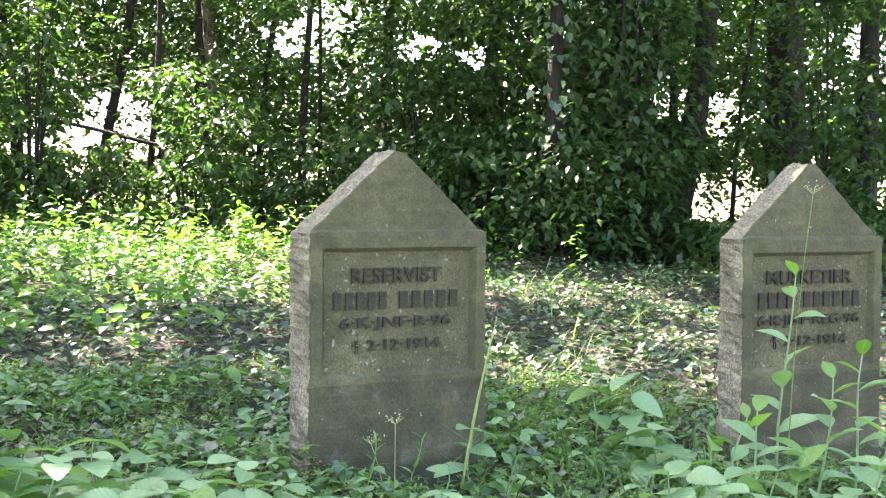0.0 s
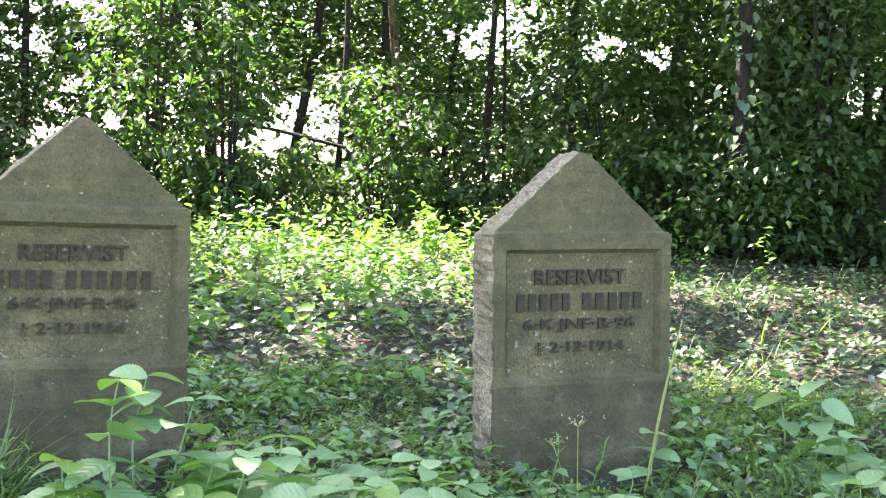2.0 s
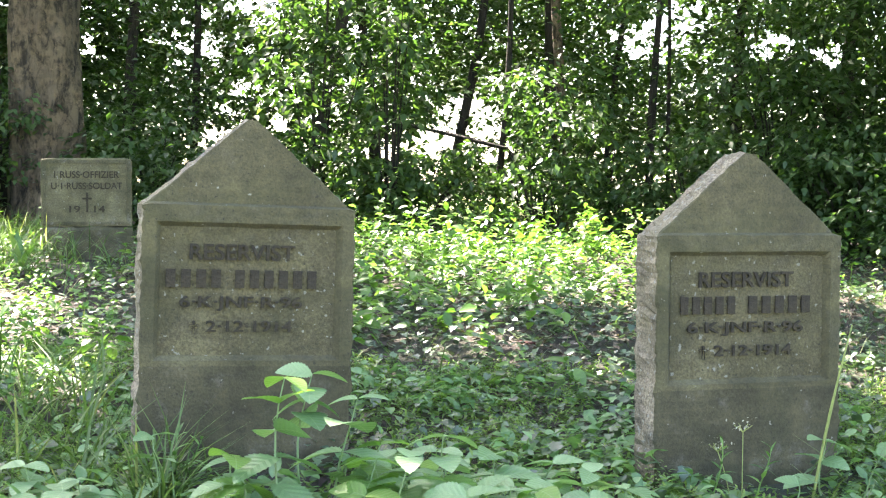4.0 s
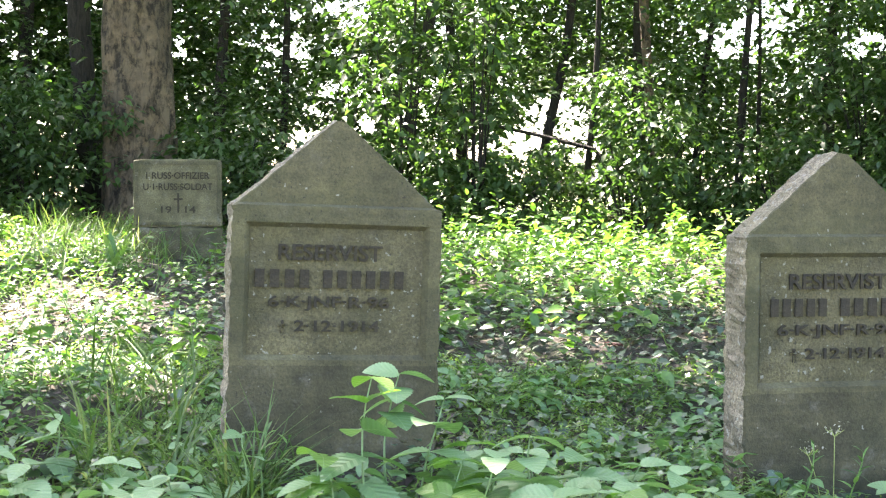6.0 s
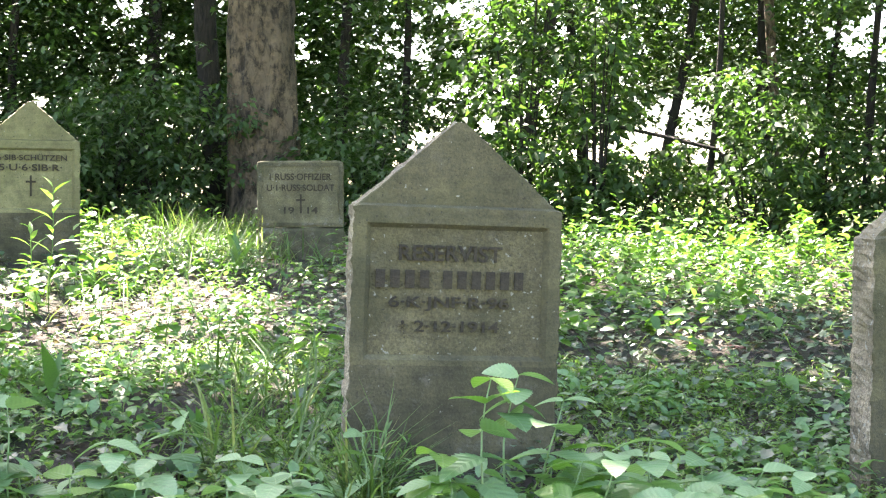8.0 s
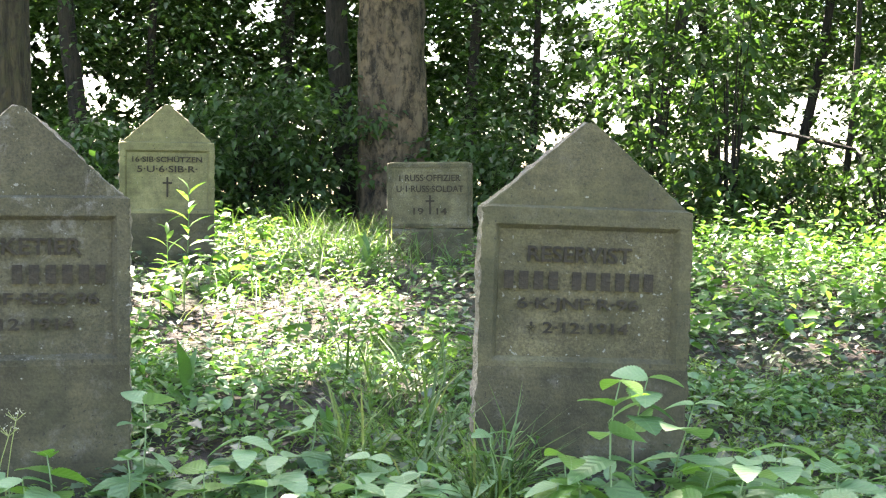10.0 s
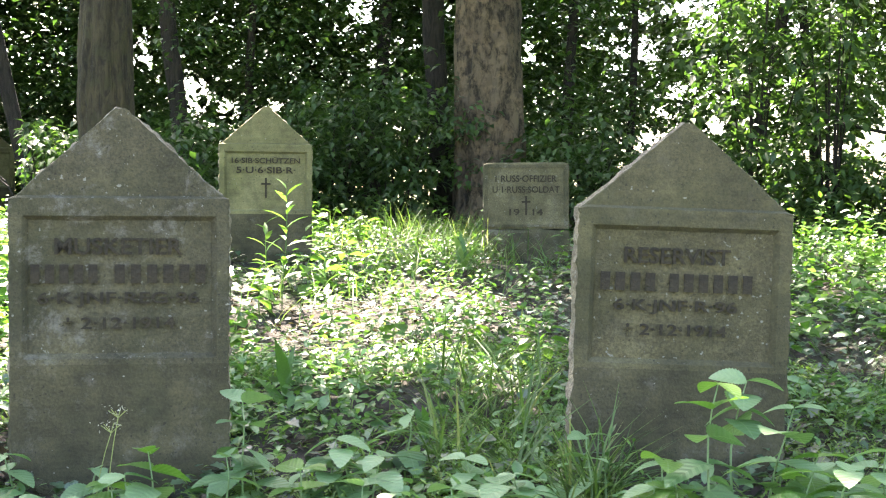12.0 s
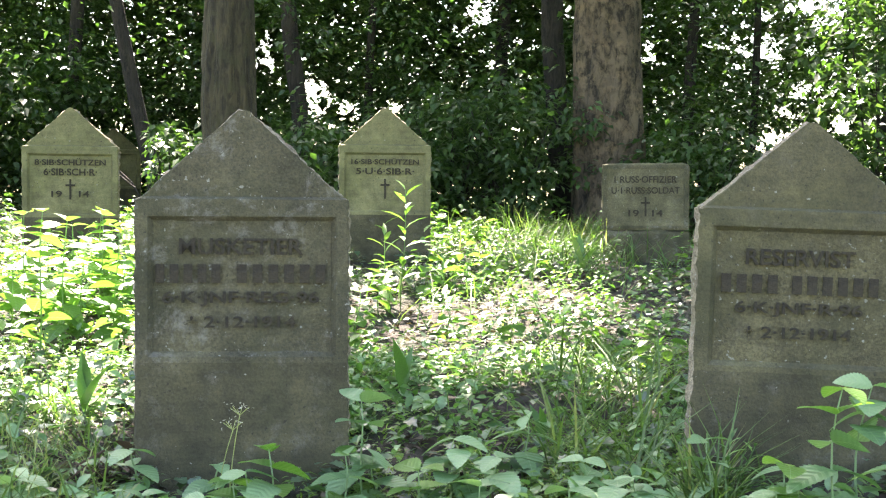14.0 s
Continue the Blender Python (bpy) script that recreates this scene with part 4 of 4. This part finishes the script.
def leafy_plant(name, label, category, group, place, height, pairs, size, seed, template, key, mat, lean=(0, 0), wide=1.0, opposite=True, thick=0.004, pitch=-0.15, top_mat=None, bare=0.2):
    """A stem with leaves in crossed pairs or in a spiral, smaller towards the tip."""
    g = np.random.default_rng(seed)
    thing = new(name)
    thing.location = place
    line = [Vector((lean[0] * f * f + 0.01 * math.sin(5 * f + seed), lean[1] * f * f, height * f - 0.03 * (f == 0))) for f in np.linspace(0, 1, 7)]
    part("stem", mesh("stem", *tube_data(line, [thick * (1 - 0.6 * i / 6) for i in range(7)], 6), True), STRAW if mat is GRASS else mat, thing)
    for k in range(pairs):
        f = bare + (1 - bare) * k / max(1, pairs - 1)
        i = min(5, int(f * 6))
        at = line[i].lerp(line[i + 1], f * 6 - i)
        turn = k * math.pi / 2 + seed if opposite else k * 2.4 + seed
        s = size * (1.1 - 0.42 * f ** 2) * (0.7 + 0.3 * min(1, 4 * f)) * g.uniform(0.85, 1.15)
        for side in (0, 1) if opposite else (0,):
            leaf_part(thing, key, template, top_mat if top_mat and k >= pairs - 2 else mat, at, turn + side * math.pi + g.normal(0, 0.2), pitch + 0.5 * f + g.normal(0, 0.18), g.normal(0, 0.25), s, wide)
    return tagged(thing, label, category, group)


def nettle(az, d, height, pairs, size, seed, lean=(0, 0), fresh=False):
    size *= 1.14
    return leafy_plant("nettle", "young stinging nettle with broad toothed leaves", "nettle", "nettles before the stones", at_ground(az, d), height, pairs, size, seed, SERRATE, "toothed", NETTLE_LEAF, lean, 1.12, pitch=-0.32,
                       top_mat=FRESH_LEAF if fresh else None)


# tall clump before the mossy headstone
nettle(-20.9, 3.35, 0.40, 6, 0.125, 1, (0.03, 0), True)
leafy_plant("nettle", "nettle with a whorl of broad drooping toothed leaves", "nettle", "nettles before the stones", at_ground(-19.9, 3.62), 0.36, 4, 0.135, 2, SERRATE, "toothed", NETTLE_LEAF, (0.03, 0.0), 1.3,
            pitch=-0.55, bare=0.72)
nettle(-18.3, 3.45, 0.33, 5, 0.12, 3, (0.04, 0))
nettle(-21.9, 3.3, 0.22, 4, 0.11, 4, (-0.04, 0), True)
nettle(-17.6, 3.35, 0.2, 4, 0.12, 5, (0.06, 0), True)
nettle(-25.6, 3.6, 0.22, 4, 0.08, 6)
nettle(-13.9, 3.45, 0.26, 5, 0.125, 7)
nettle(-15.4, 3.4, 0.17, 4, 0.11, 8)
nettle(-12.6, 3.35, 0.15, 4, 0.11, 9)
nettle(-16.4, 3.6, 0.16, 4, 0.1, 10)
nettle(-11.0, 3.4, 0.16, 4, 0.11, 11)
nettle(-9.4, 3.5, 0.15, 4, 0.1, 12)
nettle(-7.8, 3.4, 0.13, 3, 0.1, 13)
nettle(-17.2, 3.25, 0.13, 4, 0.11, 14, (0, 0), True)
nettle(1.2, 4.05, 0.2, 4, 0.1, 15)
nettle(0.2, 3.9, 0.12, 3, 0.08, 16)
nettle(7.6, 4.5, 0.3, 5, 0.12, 17)
nettle(8.6, 4.2, 0.2, 4, 0.11, 18)
nettle(6.2, 4.6, 0.3, 4, 0.09, 19, (0, 0), True)
nettle(10.0, 3.7, 0.17, 4, 0.13, 20)
nettle(11.3, 3.6, 0.16, 4, 0.13, 21)
nettle(-39.6, 3.7, 0.3, 5, 0.11, 22, (-0.02, 0))
nettle(-40.4, 3.55, 0.2, 4, 0.1, 23)
nettle(-43.4, 3.5, 0.22, 5, 0.1, 24, (0, 0), True)
nettle(-44.8, 3.45, 0.15, 4, 0.1, 25, (0, 0), True)
nettle(-46.0, 3.4, 0.12, 3, 0.08, 26)
nettle(-36.0, 3.7, 0.2, 4, 0.11, 27)
nettle(-34.3, 3.6, 0.17, 4, 0.1, 28)
nettle(-33.0, 3.9, 0.2, 4, 0.1, 29)
nettle(-30.6, 3.6, 0.15, 4, 0.09, 30)
for k, (a, dist, h) in enumerate([(-17.0, 3.55, 0.2), (-15.9, 3.3, 0.22), (-14.6, 3.6, 0.19), (-13.2, 3.25, 0.15), (-12.0, 3.6, 0.2), (-10.3, 3.3, 0.17), (-9.9, 3.7, 0.16), (-8.4, 3.65, 0.15), (-6.9, 3.5, 0.14),
                                  (9.0, 3.6, 0.19), (10.8, 3.9, 0.23), (12.2, 3.5, 0.2), (13.2, 3.6, 0.24), (15.8, 3.5, 0.22), (17.0, 3.6, 0.28), (-37.6, 3.5, 0.18), (-35.0, 3.4, 0.15), (-29.4, 3.4, 0.14)]):
    nettle(a, dist, h, 4, 0.115, 40 + k, (0.02, 0), k % 5 == 0)
# filling the strip along the row
pats = [nettle(-28.5, 3.5, 0.14, 4, 0.09, 31), nettle(-4.0, 3.45, 0.11, 3, 0.09, 32), nettle(4.2, 3.6, 0.12, 3, 0.08, 33)]
g = np.random.default_rng(77)
for k in range(44):
    a, dist = g.uniform(-56, 18), g.uniform(3.25, 3.8)
    if -8 < a < 6 and g.random() < 0.6:
        continue
    ob = copy_thing(pats[k % 3], Matrix.Translation(at_ground(a, dist)) @ pose(0, 0, 0, 0, 0, g.uniform(0, 360)))
    ob.scale = [g.uniform(0.7, 1.25)] * 3

# tall broad-leaved weeds before the half-hidden headstone
for k, (a, dist, h, n, size) in enumerate([(13.6, 4.2, 0.66, 9, 0.12), (15.2, 4.0, 0.4, 8, 0.13), (12.4, 3.9, 0.32, 7, 0.13), (16.4, 4.1, 0.45, 8, 0.12), (14.2, 3.7, 0.26, 7, 0.14), (11.8, 4.1, 0.26, 6, 0.1), (17.3, 3.8, 0.34, 7, 0.13)]):
    leafy_plant("tall_weed", "tall weed with long light-green leaves before a headstone", "weed", "tall weeds", at_ground(a, dist), h, n, size, 60 + k, ROUND, "round", NETTLE_LEAF, (0.03, 0), 0.95, False, 0.005, 0.25, FRESH_LEAF)
# narrow-leaved weeds
for k, (a, dist, h, n, size) in enumerate([(-38.1, 7.0, 0.6, 16, 0.13), (-38.9, 7.2, 0.4, 12, 0.11), (-24.9, 3.7, 0.2, 12, 0.07), (-40.9, 6.4, 0.45, 12, 0.1), (-24.2, 3.75, 0.17, 10, 0.06), (-1.2, 3.95, 0.2, 14, 0.05), (-3.0, 3.9, 0.22, 14, 0.045), (-36.5, 6.5, 0.35, 12, 0.1)]):
    leafy_plant("narrow_leaved_weed", "upright weed with narrow light-green leaves", "weed", "narrow-leaved weeds", at_ground(a, dist), h, n, size, 80 + k, NARROW, "narrow", FRESH if dist > 5 else HERB, (0.02, 0), 1.0, False, 0.003, 0.4)
# sunlit clumps
for k in range(16):
    a, dist = -50.5 + g.normal(0, 1.6), g.uniform(5.4, 7.2)
    leafy_plant("sunlit_weed", "bright green leafy weed in full sun", "weed", "sunlit weeds", at_ground(a, dist), g.uniform(0.3, 0.55), 6, 0.12, 100 + k, SERRATE, "toothed", FRESH_LEAF, (0.02, 0), 1.15)
for k in range(9):
    a, dist = g.uniform(-40, -31), g.uniform(5.6, 8.0)
    leafy_plant("sunlit_weed", "bright green leafy weed in full sun", "weed", "sunlit weeds", at_ground(a, dist), g.uniform(0.14, 0.3), 5, 0.1, 130 + k, SERRATE, "toothed", FRESH_LEAF, (0.02, 0), 1.15)

# straw-coloured grass stalk leaning by the first stone
base = at_ground(0.7, 4.0)
stalk = new("grass_stalk")
stalk.location = base
line = [Vector((0.012 * 4 * f * 1.6, 0, 0.56 * f - 0.02)) + Vector((0.03 * f * f, 0, 0)) for f in np.linspace(0, 1, 8)]
part("stem", mesh("stem", *tube_data(line, [0.0042] * 5 + [0.003, 0.0025, 0.002], 6), True), STRAW, stalk)
tip = line[-1]
g = np.random.default_rng(5)
m = 60
head = np.array(tip)[None] + np.stack([g.normal(0, 0.009, m), g.normal(0, 0.009, m), g.uniform(-0.03, 0.06, m)], 1)
part("seed_head", scatter("seed_head", NARROW, head, g.uniform(0, 6.3, m), g.normal(0.9, 0.3, m), np.zeros(m), g.uniform(0.012, 0.022, m)), LITTER, stalk, "dry brown seed head")
tagged(stalk, "yellow-green grass stalk with a dry seed head", "grass stalk")

# the clearing goes on round and behind the camera
x, y, az, d, g = polar(4000, 22, 300, 1.2, 11.0, 61)
cover("wild_grass", BLADE, GRASS, x, y, 0.0, g, g.uniform(0.1, 0.26, len(x)), "thin wild grass over the clearing", "grass", (1.15, 0.25))
x, y, az, d, g = polar(3500, 22, 300, 1.2, 11.0, 62)
cover("ivy_patch", IVY_LEAF, IVY, x, y, 0.02 + 0.08 * g.random(len(x)), g, g.uniform(0.05, 0.09, len(x)), "ivy creeping over the clearing's floor", "ivy", (-0.05, 0.35))

# dry straw and grass tufts by the stones
for seed, (a0, a1, d0, d1, m, mat, tall, label) in enumerate([(-54, -49.5, 3.5, 4.3, 230, STRAW, 0.17, "dry straw-coloured grass tuft beside a headstone"), (-32, -27.5, 3.7, 4.9, 170, GRASS, 0.36, "tuft of long thin grass between two headstones"),
                                                              (-57, -50, 3.4, 4.6, 260, GRASS, 0.26, "tuft of fresh green grass beside a headstone"), (-26.5, -24.5, 3.5, 3.9, 160, GRASS, 0.3, "tuft of thin grass at the foot of a headstone")]):
    x, y, az, d, g = polar(m, a0, a1, d0, d1, 300 + seed)
    base = at_ground((a0 + a1) / 2, (d0 + d1) / 2)
    pos = np.stack([x, y, ground_z(x, y)], 1) - np.array(base)
    thing = part("grass_tuft", scatter("grass_tuft", BLADE, pos, g.uniform(0, 6.28, m), g.normal(1.1, 0.3, m), g.normal(0, 0.3, m), tall * g.uniform(0.4, 1.1, m)), mat)
    thing.location = base
    tagged(thing, label, "grass", kind="stuff")

# long upright dock leaves
for k, (a, dist, n, size) in enumerate([(-38.0, 4.7, 3, 0.2), (-50.8, 4.5, 4, 0.2), (-51.6, 6.1, 4, 0.26), (-30.9, 8.2, 4, 0.24), (-32.2, 4.2, 3, 0.15)]):
    leafy_plant("dock_plant", "dock with long upright light-green leaves", "weed", "docks", at_ground(a, dist), 0.08, n, size, 160 + k, NARROW, "narrow", FRESH if dist > 5 else HERB, (0, 0), 1.15, False, 0.004, 1.05, None, 0.1)

# spent umbels on thin stalks before two of the stones
UMBEL = leaf_material("dry_umbel", [(0.0, (0.35, 0.32, 0.24)), (1.0, (0.5, 0.48, 0.38))], 0.8, 0.1)
for k, (a, dist, h, lean) in enumerate([(-45.6, 3.6, 0.27, 0.03), (-45.1, 3.62, 0.3, 0.02), (-1.9, 3.9, 0.27, 0.0), (-2.3, 3.95, 0.2, -0.02), (13.9, 4.1, 0.92, 0.03)]):
    g = np.random.default_rng(400 + k)
    thing = new("spent_umbel")
    thing.location = at_ground(a, dist)
    line = [Vector((lean * f * f * 2, 0, h * f - 0.02)) for f in np.linspace(0, 1, 6)]
    part("stem", mesh("stem", *tube_data(line, [0.0018] * 3 + [0.0012] * 3, 5), True), HERB if h > 0.5 else STRAW, thing)
    rays = []
    for w in np.linspace(0, 6.28, 7)[:-1]:
        tip = line[-1] + Vector((0.025 * math.cos(w), 0.025 * math.sin(w), 0.02))
        rays.append(tube_data([line[-1], tip], [0.001, 0.0008], 4))
    part("rays", mesh("rays", *join(rays)), STRAW, thing)
    m = 20
    pts = np.array(line[-1])[None] + np.stack([g.normal(0, 0.02, m), g.normal(0, 0.02, m), 0.02 + g.normal(0, 0.008, m)], 1)
    part("seeds", scatter("seeds", OVAL, pts, g.uniform(0, 6.28, m), g.normal(0, 0.6, m), g.normal(0, 0.6, m), g.uniform(0.005, 0.011, m)), UMBEL, thing, "pale dry seeds")["kind"] = "stuff"
    tagged(thing, "thin stalk with a pale spent umbel", "weed", "spent umbels")

# a crumpled dark-red scrap and a twig heap on the soil
RED_SCRAP = leaf_material("dark_red_scrap", [(0.0, (0.09, 0.016, 0.018)), (1.0, (0.13, 0.03, 0.03))], 0.6, 0.1)
for a, dist, size, seed in ((-41.9, 3.45, 0.07, 1), (-10.6, 6.2, 0.05, 3)):
    v, f = [], []
    for j in range(9):
        for i in range(9):
            u, w = i / 8 - 0.5, j / 8 - 0.5
            v.append((u * size * 1.6, w * size, 0.02 + size * 0.35 * noise.noise(Vector((u * 5 + seed, w * 5, seed)))))
    for j in range(8):
        for i in range(8):
            f.append((j * 9 + i, j * 9 + i + 1, j * 9 + i + 10, j * 9 + i + 9))
    thing = part("fallen_leaf", mesh("fallen_leaf", v, f, True), RED_SCRAP)
    thing.location = at_ground(a, dist, 0.0)
    tagged(thing, "crumpled dark-red scrap on the soil", "leaf", "fallen leaves")

# a heap of dry twigs and brown stalks beside a headstone
TWIG = bark_material("dry_twig", (0.05, 0.03, 0.02), (0.17, 0.115, 0.075), (0.12, 0.07, 0.05))
heap = new("twig_heap")
heap.location = at_ground(-50.4, 4.0)
g = np.random.default_rng(510)
for k in range(34):
    w, slope, long = g.uniform(0, 6.28), g.normal(0.35, 0.35), g.uniform(0.08, 0.22)
    mid = Vector((g.normal(0, 0.06), g.normal(0, 0.06), abs(g.normal(0.03, 0.025))))
    way = Vector((math.cos(w) * math.cos(slope), math.sin(w) * math.cos(slope), math.sin(slope))) * long / 2
    bow = Vector((g.normal(0, 0.012), g.normal(0, 0.012), g.normal(0, 0.012)))
    thick = g.uniform(0.0016, 0.004)
    part("twig", mesh("twig", *tube_data([mid - way, mid + bow, mid + way], [thick, thick * 0.9, thick * 0.5], 5), True), TWIG, heap)
for k in range(16):
    leaf_part(heap, "round", ROUND, LITTER, Vector((g.normal(0, 0.07), g.normal(0, 0.07), g.uniform(0.02, 0.09))), g.uniform(0, 6.28), g.normal(0, 0.5), g.normal(0, 0.5), g.uniform(0.04, 0.07))
tagged(heap, "small heap of dry brown twigs and withered leaves", "twig heap")

# a dead branch fallen against a slim tree
line = [Vector(polar_place(*p)) for p in ((-20.5, 14.5, 1.9), (-18.0, 14.0, 1.7), (-16.0, 13.6, 1.52), (-13.6, 13.2, 1.38), (-11.5, 12.9, 1.25), (-10.0, 12.7, 0.9), (-9.2, 12.5, float(ground_z(-2.0, 12.3)) - 0.02))]
branch = part("fallen_branch", mesh("fallen_branch", *tube_data(line, [0.012, 0.015, 0.017, 0.019, 0.021, 0.023, 0.024], 7), True), BARK_DARK)
tagged(branch, "thin dead branch fallen against a slim tree", "branch")
